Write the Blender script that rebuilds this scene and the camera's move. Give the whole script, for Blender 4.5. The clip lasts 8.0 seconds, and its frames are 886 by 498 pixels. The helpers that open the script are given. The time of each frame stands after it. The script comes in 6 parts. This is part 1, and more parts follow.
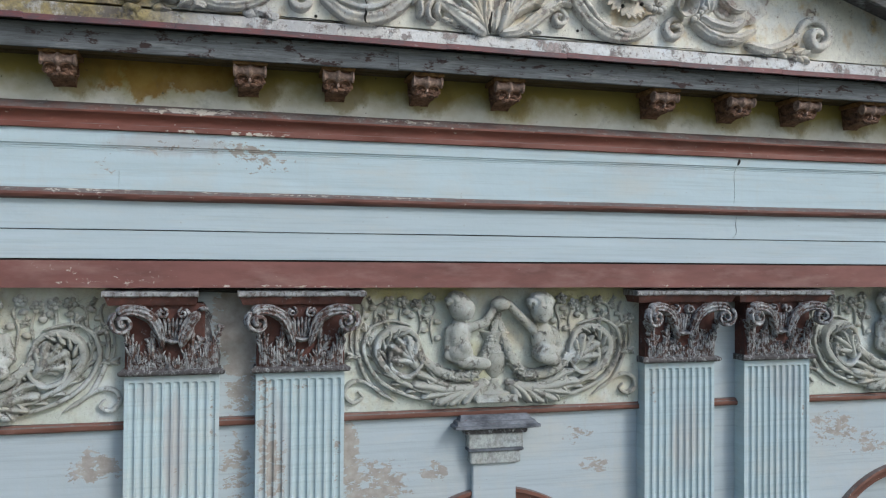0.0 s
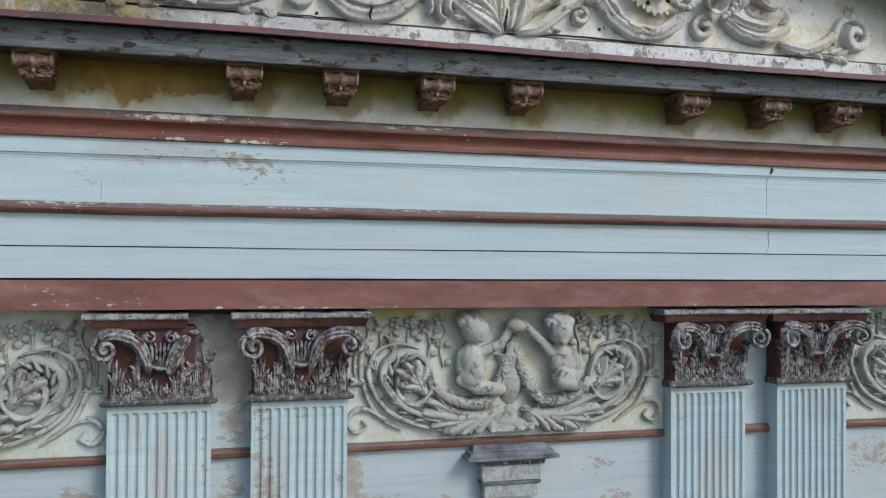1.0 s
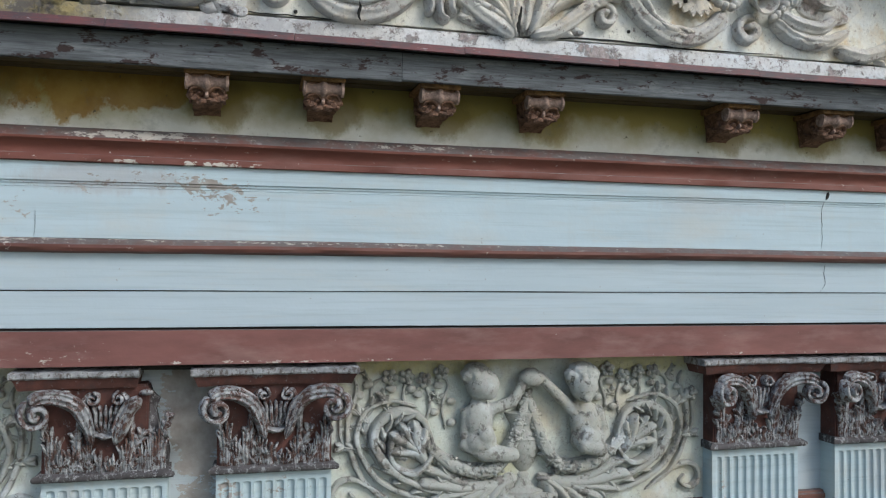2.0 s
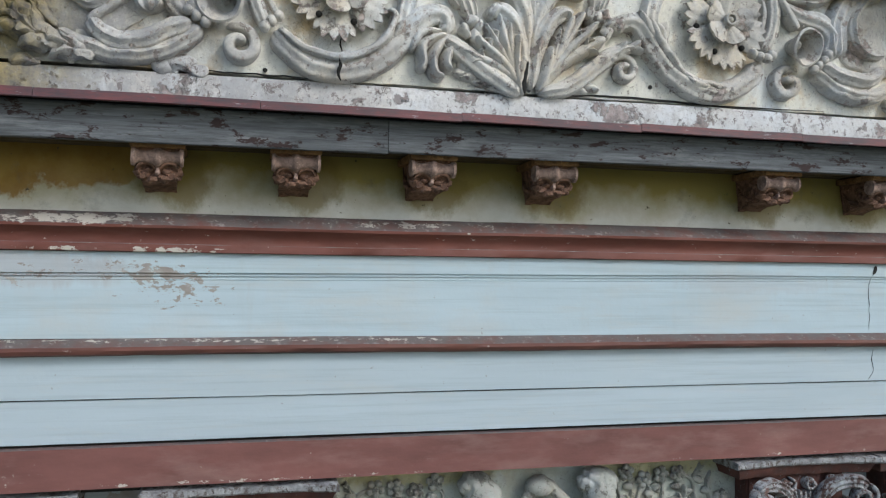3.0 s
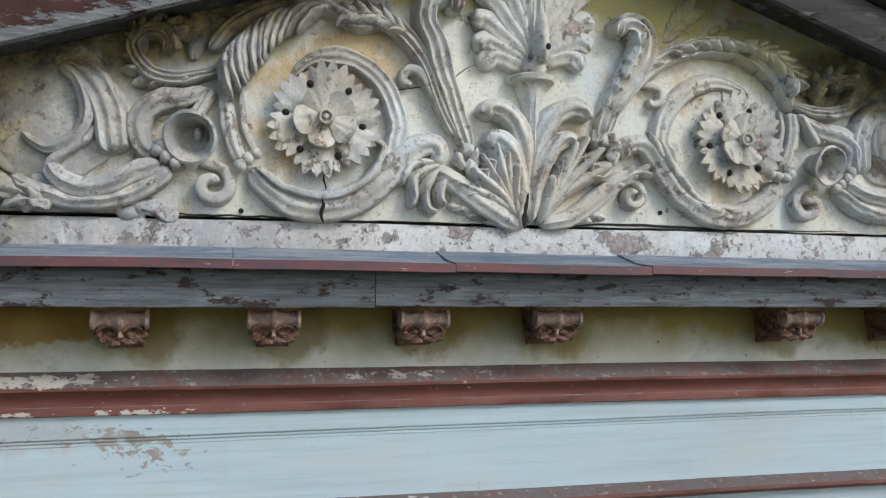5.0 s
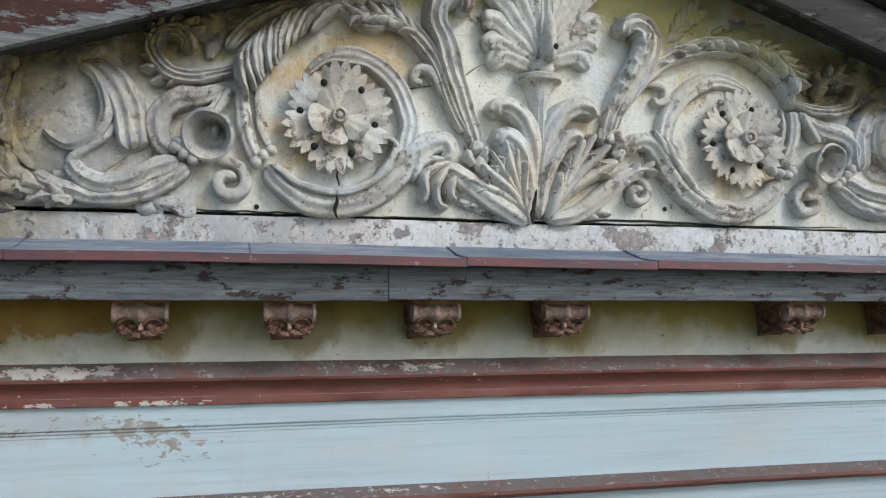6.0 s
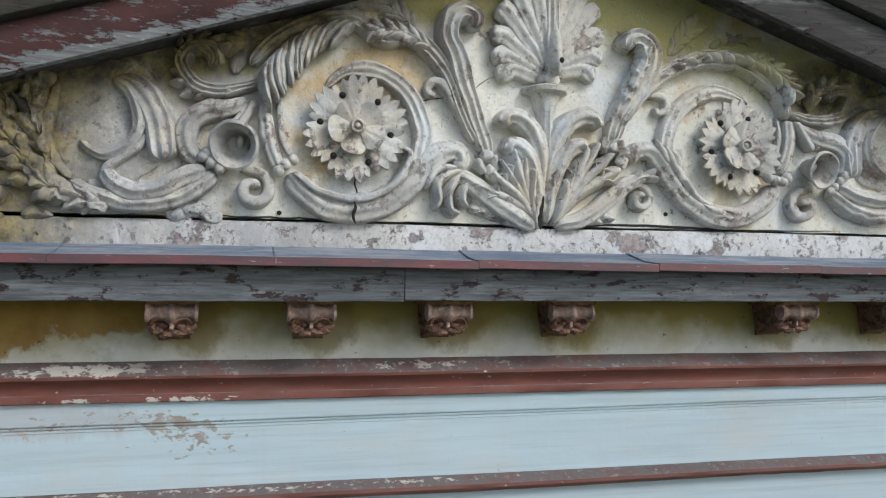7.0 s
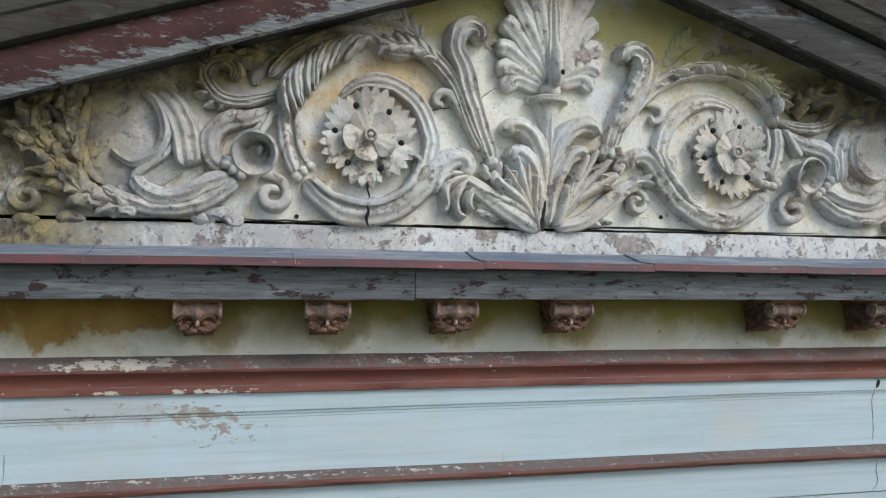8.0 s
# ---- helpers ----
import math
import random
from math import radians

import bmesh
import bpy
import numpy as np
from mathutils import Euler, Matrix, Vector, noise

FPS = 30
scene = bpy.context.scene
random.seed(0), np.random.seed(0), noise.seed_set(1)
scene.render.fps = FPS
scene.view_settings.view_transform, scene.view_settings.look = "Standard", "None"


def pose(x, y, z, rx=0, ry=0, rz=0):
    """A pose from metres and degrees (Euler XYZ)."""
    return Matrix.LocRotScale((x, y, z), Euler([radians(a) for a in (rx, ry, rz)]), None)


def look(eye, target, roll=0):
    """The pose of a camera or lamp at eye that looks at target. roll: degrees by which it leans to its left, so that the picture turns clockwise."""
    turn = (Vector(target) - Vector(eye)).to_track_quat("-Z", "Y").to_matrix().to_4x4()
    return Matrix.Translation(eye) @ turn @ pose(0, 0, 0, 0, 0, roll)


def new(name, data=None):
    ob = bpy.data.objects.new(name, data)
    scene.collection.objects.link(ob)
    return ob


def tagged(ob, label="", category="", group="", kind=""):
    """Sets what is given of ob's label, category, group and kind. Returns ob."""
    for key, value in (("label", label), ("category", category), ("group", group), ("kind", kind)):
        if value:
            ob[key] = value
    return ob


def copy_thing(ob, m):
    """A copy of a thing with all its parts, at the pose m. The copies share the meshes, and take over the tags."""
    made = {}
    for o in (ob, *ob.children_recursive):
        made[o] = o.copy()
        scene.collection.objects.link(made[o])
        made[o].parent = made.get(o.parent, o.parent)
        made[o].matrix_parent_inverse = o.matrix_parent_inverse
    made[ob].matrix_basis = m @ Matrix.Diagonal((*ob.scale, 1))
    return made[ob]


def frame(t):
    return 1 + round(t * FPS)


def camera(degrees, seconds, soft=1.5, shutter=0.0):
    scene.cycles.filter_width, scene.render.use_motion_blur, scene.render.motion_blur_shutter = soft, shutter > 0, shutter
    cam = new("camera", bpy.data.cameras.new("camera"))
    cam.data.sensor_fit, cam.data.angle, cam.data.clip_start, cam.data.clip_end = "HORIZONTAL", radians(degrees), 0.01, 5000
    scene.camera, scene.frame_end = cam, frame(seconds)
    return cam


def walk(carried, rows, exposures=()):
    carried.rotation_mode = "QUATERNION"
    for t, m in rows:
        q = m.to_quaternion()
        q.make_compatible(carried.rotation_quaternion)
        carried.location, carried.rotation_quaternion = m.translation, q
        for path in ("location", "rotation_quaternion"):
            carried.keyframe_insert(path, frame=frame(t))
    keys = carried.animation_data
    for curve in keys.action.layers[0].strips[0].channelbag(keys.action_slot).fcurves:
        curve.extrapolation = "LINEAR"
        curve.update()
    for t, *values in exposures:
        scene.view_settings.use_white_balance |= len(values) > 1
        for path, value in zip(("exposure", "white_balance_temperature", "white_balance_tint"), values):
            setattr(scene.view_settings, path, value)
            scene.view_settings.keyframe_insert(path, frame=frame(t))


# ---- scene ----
cam = camera(56.0, 8.0, soft=1.2)
PATH = [
    (0, (-0.128, -5.739, 8.325), (0.376, -3.804, 8.359), 0.4),
    (0.5, (-0.138, -5.567, 8.363), (0.369, -3.633, 8.403), 0.4),
    (1, (-0.088, -5.278, 8.433), (0.417, -3.343, 8.47), 0.4),
    (2.5, (0.243, -4.135, 8.798), (0.731, -2.197, 8.869), 0.5),
    (3, (0.316, -3.9, 9.041), (0.805, -1.963, 9.12), 0.5),
    (3.5, (0.377, -3.745, 9.278), (0.861, -1.806, 9.376), 0.3),
    (4, (0.405, -3.655, 9.533), (0.892, -1.718, 9.638), 0.3),
    (4.5, (0.423, -3.616, 9.652), (0.91, -1.68, 9.761), 0.3),
    (6, (0.339, -3.687, 9.621), (0.833, -1.752, 9.73), 0.3),
    (6.5, (0.285, -3.765, 9.612), (0.78, -1.831, 9.726), 0.2),
    (7, (0.241, -3.865, 9.609), (0.732, -1.93, 9.727), 0.2),
    (7.5, (0.19, -3.965, 9.615), (0.684, -2.03, 9.731), 0.2),
    (8, (0.148, -4.08, 9.604), (0.639, -2.145, 9.721), 0.2),
]
walk(cam, [(t, look(eye, target, roll)) for t, eye, target, roll in PATH], ((0.0, 0.16, 5950, 7), (8.0, 0.16, 5950, 7)))

# ---- light: soft overcast daylight ----
world = bpy.data.worlds.new("sky")
scene.world = world
world.use_nodes = True
wn = world.node_tree.nodes
sky = wn.new("ShaderNodeTexSky")
sky.sky_type = "NISHITA"
sky.sun_disc = False
SUN_EL, SUN_AZ = 38.0, 142.0
sky.sun_elevation = radians(SUN_EL)
sky.sun_rotation = radians(SUN_AZ)
sky.dust_density = 2.5
world.node_tree.links.new(sky.outputs[0], wn["Background"].inputs[0])
wn["Background"].inputs[1].default_value = 0.16
sun_data = bpy.data.lights.new("sun", "SUN")
sun_data.energy = 1.2
sun_data.angle = radians(13)
sun_data.color = (1.0, 0.98, 0.95)
sun = new("sun", sun_data)
SUN_DIR = Vector((math.sin(radians(SUN_AZ)) * math.cos(radians(SUN_EL)), math.cos(radians(SUN_AZ)) * math.cos(radians(SUN_EL)), math.sin(radians(SUN_EL))))
sun.matrix_world = look(SUN_DIR * 50, (0, 0, 0))


# ---- materials ----
class Nodes:
    """A small builder for node materials."""

    def __init__(self, name, roughness=0.85, metallic=0.0, specular=0.3):
        self.mat = bpy.data.materials.new(name)
        self.mat.use_nodes = True
        self.tree = self.mat.node_tree
        self.bsdf = self.tree.nodes["Principled BSDF"]
        self.bsdf.inputs["Roughness"].default_value = roughness
        self.bsdf.inputs["Metallic"].default_value = metallic
        self.bsdf.inputs["Specular IOR Level"].default_value = specular
        self.geo = self.node("ShaderNodeNewGeometry")
        self.pos = self.geo.outputs["Position"]

    def node(self, kind):
        return self.tree.nodes.new(kind)

    def link(self, a, b):
        self.tree.links.new(a, b)

    def mapped(self, scale, offset=(0, 0, 0)):
        m = self.node("ShaderNodeMapping")
        self.link(self.pos, m.inputs["Vector"])
        m.inputs["Scale"].default_value = scale
        m.inputs["Location"].default_value = offset
        return m.outputs[0]

    def noise(self, scale, detail=6, rough=0.6, stretch=(1, 1, 1), offset=(0, 0, 0), distort=0.0):
        n = self.node("ShaderNodeTexNoise")
        self.link(self.mapped(stretch, offset), n.inputs["Vector"])
        n.inputs["Scale"].default_value = scale
        n.inputs["Detail"].default_value = detail
        n.inputs["Roughness"].default_value = rough
        n.inputs["Distortion"].default_value = distort
        return n.outputs["Fac"]

    def ramp(self, value, lo, hi, a=0.0, b=1.0):
        r = self.node("ShaderNodeMapRange")
        self.link(value, r.inputs["Value"])
        r.inputs["From Min"].default_value = lo
        r.inputs["From Max"].default_value = hi
        r.inputs["To Min"].default_value = a
        r.inputs["To Max"].default_value = b
        return r.outputs[0]

    def math(self, op, a, b):
        m = self.node("ShaderNodeMath")
        m.operation = op
        for n, v in enumerate((a, b)):
            if isinstance(v, (int, float)):
                m.inputs[n].default_value = v
            else:
                self.link(v, m.inputs[n])
        return m.outputs[0]

    def mix(self, fac, a, b):
        m = self.node("ShaderNodeMix")
        m.data_type = "RGBA"
        if isinstance(fac, (int, float)):
            m.inputs[0].default_value = fac
        else:
            self.link(fac, m.inputs[0])
        for n, v in ((6, a), (7, b)):
            if isinstance(v, tuple):
                m.inputs[n].default_value = (*v, 1)
            else:
                self.link(v, m.inputs[n])
        return m.outputs[2]

    def axis(self, name):
        s = self.node("ShaderNodeSeparateXYZ")
        self.link(self.pos, s.inputs[0])
        return s.outputs[name]

    def blotch(self, cx, cz, rx, rz):
        """1 at the middle of an ellipse on the facade, falling to 0 at its rim."""
        dx = self.math("DIVIDE", self.math("SUBTRACT", self.axis("X"), cx), rx)
        dz = self.math("DIVIDE", self.math("SUBTRACT", self.axis("Z"), cz), rz)
        d = self.math("ADD", self.math("MULTIPLY", dx, dx), self.math("MULTIPLY", dz, dz))
        return self.ramp(d, 0.0, 1.0, 1.0, 0.0)

    def random(self):
        return self.node("ShaderNodeObjectInfo").outputs["Random"]

    def island(self):
        return self.geo.outputs["Random Per Island"]

    def done(self, colour, bumps=(), rough=None):
        self.link(colour, self.bsdf.inputs["Base Color"])
        last = None
        for height, strength, distance in bumps:
            b = self.node("ShaderNodeBump")
            b.inputs["Strength"].default_value = strength
            b.inputs["Distance"].default_value = distance
            self.link(height, b.inputs["Height"])
            if last is not None:
                self.link(last, b.inputs["Normal"])
            last = b.outputs[0]
        if last is not None:
            self.link(last, self.bsdf.inputs["Normal"])
        if rough is not None:
            self.link(rough, self.bsdf.inputs["Roughness"])
        return self.mat


def blue_paint(name, peel=0.62, tint=(0.60, 0.70, 0.74), patches=(), stain=0.5, drips=0.22, blush=()):
    """Pale blue limewash on plaster, with streaks, and flakes lost down to beige plaster."""
    n = Nodes(name, 0.8)
    streak = n.noise(2.0, 5, 0.6, (0.5, 1, 5))
    fine = n.noise(60, 4, 0.6)
    c = n.mix(n.ramp(streak, 0.3, 0.75), tuple(v * 0.93 for v in tint), tuple(min(v * 1.05, 0.85) for v in tint))
    c = n.mix(n.math("MULTIPLY", n.ramp(n.noise(1.3, 6, 0.65, (1, 1, 1.6), (3, 0, 1)), 0.5, 0.8), stain), c, (0.50, 0.49, 0.44))
    drip = n.noise(5, 4, 0.6, (3, 1, 0.25), (1, 0, 7))
    c = n.mix(n.math("MULTIPLY", n.ramp(drip, 0.55, 0.8), drips * stain * 2), c, (0.42, 0.40, 0.35))
    brush = n.noise(3, 6, 0.7, (0.35, 1, 16), (2, 2, 2))
    c = n.mix(n.math("MULTIPLY", n.ramp(brush, 0.50, 0.68), 0.45), c, tuple(v * 0.70 for v in tint))
    c = n.mix(n.math("MULTIPLY", n.ramp(n.noise(4, 8, 0.75, (0.5, 1, 3), (6, 1, 4)), 0.53, 0.66), 0.3), c, (0.47, 0.47, 0.43))
    for cx, cz, rx, rz, force in blush:
        soak = n.math("ADD", n.blotch(cx, cz, rx, rz), n.math("MULTIPLY", n.math("SUBTRACT", n.noise(9, 7, 0.68, (2.2, 1, 0.4), (cx, 3, 1)), 0.5), 1.6))
        c = n.mix(n.math("MULTIPLY", n.ramp(soak, 0.25, 0.7), force), c, (0.36, 0.29, 0.275))
    flake = n.noise(19, 10, 0.7, (0.7, 1, 1.3), (7, 2, 1), 0.3)
    for cx, cz, rx, rz, force in patches:
        flake = n.math("ADD", flake, n.math("MULTIPLY", n.blotch(cx, cz, rx, rz), force))
    mask = n.ramp(flake, peel, peel + 0.012)
    bare = n.mix(n.ramp(n.noise(14, 5), 0.35, 0.7), (0.28, 0.25, 0.22), (0.39, 0.37, 0.34))
    c = n.mix(mask, c, bare)
    spots = n.ramp(n.noise(38, 3, 0.5, (1, 1, 1), (2, 5, 9)), 0.73, 0.76)
    c = n.mix(n.math("MULTIPLY", spots, 0.6), c, (0.25, 0.22, 0.19))
    return n.done(c, ((n.noise(9, 5), 0.25, 0.01), (mask, 0.35, -0.003), (fine, 0.15, 0.003)))


def red_paint(name, base=(0.205, 0.075, 0.055), chips=0.66, dust=0.35, patches=()):
    """Old brick-red oil paint, worn to pale plaster in chips, with grey dust on the ledges."""
    n = Nodes(name, 0.62, 0, 0.35)
    c = n.mix(n.ramp(n.noise(3, 6, 0.65, (0.5, 1, 2)), 0.3, 0.7), tuple(v * 0.72 for v in base), tuple(v * 1.22 for v in base))
    c = n.mix(n.math("MULTIPLY", n.ramp(n.noise(5, 6, 0.6, (0.6, 1, 2), (4, 4, 4)), 0.5, 0.75), dust), c, (0.33, 0.22, 0.19))
    s = n.node("ShaderNodeSeparateXYZ")
    n.link(n.geo.outputs["True Normal"], s.inputs[0])
    ledge = n.math("MULTIPLY", n.ramp(s.outputs["Z"], 0.2, 0.6), n.ramp(n.noise(9, 6, 0.7, (1, 1, 1), (1, 1, 1)), 0.25, 0.55))
    c = n.mix(n.math("MULTIPLY", ledge, 0.85), c, n.mix(n.ramp(n.noise(30, 7, 0.75, (1, 1, 1), (5, 5, 5)), 0.56, 0.64), (0.13, 0.12, 0.115), (0.30, 0.285, 0.27)))
    chip = n.noise(26, 8, 0.72, (0.7, 1, 1.2), (8, 1, 3))
    for cx, cz, rx, rz, force in patches:
        chip = n.math("ADD", chip, n.math("MULTIPLY", n.blotch(cx, cz, rx, rz), force))
    chip = n.ramp(chip, chips, chips + 0.015)
    c = n.mix(chip, c, (0.50, 0.46, 0.40))
    return n.done(c, ((n.noise(11, 5), 0.3, 0.008), (chip, 0.4, -0.003), (n.noise(90, 3), 0.12, 0.002)))


def old_wood(name, base=(0.115, 0.115, 0.115), flakes=0.6, flake_colour=(0.075, 0.035, 0.032), pale=0.3):
    """Grey weathered board with grain along its length, and flakes of old paint."""
    n = Nodes(name, 0.85)
    grain = n.noise(7, 8, 0.7, (0.7, 6, 14))
    c = n.mix(n.ramp(grain, 0.3, 0.7), tuple(v * 0.5 for v in base), tuple(v * 1.45 for v in base))
    c = n.mix(n.math("MULTIPLY", n.ramp(n.noise(1.6, 5, 0.6, (1, 1, 2)), 0.4, 0.7), 0.5), c, tuple(v * 0.45 for v in base))
    c = n.mix(n.math("MULTIPLY", n.ramp(n.noise(6, 7, 0.7, (0.4, 1, 2.5), (5, 5, 5)), 0.55, 0.68), pale), c, (0.30, 0.31, 0.31))
    fl = n.ramp(n.noise(13, 10, 0.76, (0.55, 1, 1.3), (2, 7, 1)), flakes, flakes + 0.02)
    c = n.mix(fl, c, flake_colour)
    knots = n.ramp(n.noise(22, 2, 0.5, (0.6, 1, 1), (9, 9, 2)), 0.74, 0.8)
    c = n.mix(knots, c, (0.03, 0.03, 0.03))
    return n.done(c, ((grain, 0.45, 0.006), (fl, 0.5, 0.003), (n.noise(4, 4, 0.5, (0.3, 1, 1)), 0.3, 0.02)))


def raking_paint(name):
    """Dark red paint on a raking board, flaking in streaks to grey timber, worn pale along its lower edge."""
    n = Nodes(name, 0.8)
    grain = n.noise(8, 8, 0.7, (0.7, 6, 12))
    wood = n.mix(n.ramp(grain, 0.3, 0.7), (0.10, 0.10, 0.10), (0.30, 0.31, 0.31))
    red = n.mix(n.ramp(n.noise(4, 6, 0.65), 0.35, 0.65), (0.042, 0.022, 0.020), (0.088, 0.036, 0.033))
    over = n.math("SUBTRACT", n.math("SUBTRACT", n.axis("Z"), 10.672), n.math("MULTIPLY", n.axis("X"), 0.336))
    wear = n.math("ADD", n.noise(17, 10, 0.8, (0.45, 1, 1.7), (2, 7, 1)), n.ramp(over, 0.075, 0.02, 0.0, 0.13))
    wear = n.math("ADD", wear, n.ramp(n.noise(1.7, 4, 0.6), 0.35, 0.7, -0.06, 0.07))
    bare = n.ramp(wear, 0.56, 0.58)
    c = n.mix(bare, red, wood)
    white = n.ramp(n.noise(23, 9, 0.78, (0.4, 1, 1.8), (6, 1, 1)), 0.57, 0.60)
    c = n.mix(n.math("MULTIPLY", n.math("MULTIPLY", bare, white), 0.8), c, (0.50, 0.48, 0.45))
    return n.done(c, ((grain, 0.4, 0.005), (bare, 0.6, -0.004), (n.noise(4, 4, 0.5, (0.3, 1, 1)), 0.3, 0.02)))


def stone_relief(name, base=(0.50, 0.47, 0.41), grey=(0.30, 0.30, 0.30), cool=(0.44, 0.49, 0.53), ochre=0.25, grime=0.62, flake=0.68, stains=(), dirt_and_shade=()):
    """Cream limewash over carved stucco, worn to grey, with yellow stains, lichen specks and bluish remains."""
    n = Nodes(name, 0.9)
    big = n.noise(2.6, 7, 0.65, (1, 1, 1))
    c = n.mix(n.ramp(big, 0.35, 0.68), tuple(v * 0.9 for v in base), tuple(min(0.82, v * 1.16) for v in base))
    c = n.mix(n.math("MULTIPLY", n.ramp(n.noise(3.6, 5, 0.6, (1, 1, 1), (8, 1, 2)), 0.5, 0.64), 0.4), c, cool)
    c = n.mix(n.math("MULTIPLY", n.ramp(n.noise(2.9, 7, 0.68, (1, 1, 0.8), (1, 6, 4)), 0.52, 0.66), ochre), c, (0.44, 0.29, 0.11))
    c = n.mix(n.math("MULTIPLY", n.ramp(n.noise(8, 8, 0.74, (1, 1, 0.7), (3, 3, 8)), 0.47, 0.58), grime), c, grey)
    c = n.mix(n.math("MULTIPLY", n.ramp(n.noise(13, 8, 0.75, (1, 1, 1), (5, 8, 1)), 0.54, 0.62), grime * 0.8), c, tuple(v * 0.55 for v in grey))
    for cx, cz, rx, rz, force in stains:
        patch = n.math("ADD", n.blotch(cx, cz, rx, rz), n.math("MULTIPLY", n.math("SUBTRACT", n.noise(6, 7, 0.66, (1, 1, 1), (cx, 2, cz)), 0.5), 1.6))
        c = n.mix(n.math("MULTIPLY", n.ramp(patch, 0.3, 0.6), force), c, (0.40, 0.36, 0.14))
    grit = n.noise(34, 9, 0.8, (1, 1, 0.8), (2, 9, 4))
    c = n.mix(n.math("MULTIPLY", n.ramp(grit, 0.46, 0.60), 0.55), c, tuple(v * 0.6 for v in grey))
    c = n.mix(n.math("MULTIPLY", n.ramp(grit, 0.46, 0.36), 0.35), c, tuple(min(0.85, v * 1.25) for v in base))
    for patch in dirt_and_shade:
        wing = n.math("MULTIPLY", n.blotch(*patch), n.ramp(n.noise(7, 8, 0.75, (1, 1, 0.6), (4, 4, 4)), 0.33, 0.52))
        c = n.mix(n.math("MULTIPLY", wing, 0.9), c, (0.15, 0.135, 0.105))
    broad = n.ramp(n.noise(6.5, 9, 0.72, (1, 1, 0.9), (1, 1, 7)), flake - 0.055, flake - 0.04)
    c = n.mix(n.math("MULTIPLY", broad, 0.75), c, (0.47, 0.40, 0.35))
    fl = n.ramp(n.noise(17, 8, 0.7, (1, 1, 1), (6, 2, 2)), flake, flake + 0.02)
    c = n.mix(fl, c, (0.36, 0.27, 0.22))
    net = n.node("ShaderNodeTexVoronoi")
    net.feature = "DISTANCE_TO_EDGE"
    net.inputs["Scale"].default_value = 7.0
    warp = n.node("ShaderNodeVectorMath")
    warp.operation = "ADD"
    soft_noise = n.node("ShaderNodeTexNoise")
    soft_noise.inputs["Scale"].default_value = 9.0
    n.link(n.pos, soft_noise.inputs["Vector"])
    n.link(n.pos, warp.inputs[0])
    n.link(soft_noise.outputs["Color"], warp.inputs[1])
    n.link(warp.outputs[0], net.inputs["Vector"])
    crackle = n.math("MULTIPLY", n.ramp(net.outputs["Distance"], 0.006, 0.018, 1.0, 0.0), n.ramp(n.noise(3.1, 5, 0.6, (1, 1, 1), (9, 3, 3)), 0.50, 0.58))
    c = n.mix(n.math("MULTIPLY", crackle, 0.7), c, (0.11, 0.095, 0.08))
    dots = n.ramp(n.noise(60, 4, 0.65), 0.60, 0.68)
    c = n.mix(n.math("MULTIPLY", dots, 0.5), c, (0.12, 0.11, 0.10))
    return n.done(c, ((n.noise(16, 7, 0.65), 0.5, 0.016), (fl, 0.5, -0.004), (broad, 0.5, -0.005), (crackle, 0.5, -0.004), (n.noise(95, 4), 0.35, 0.003)))


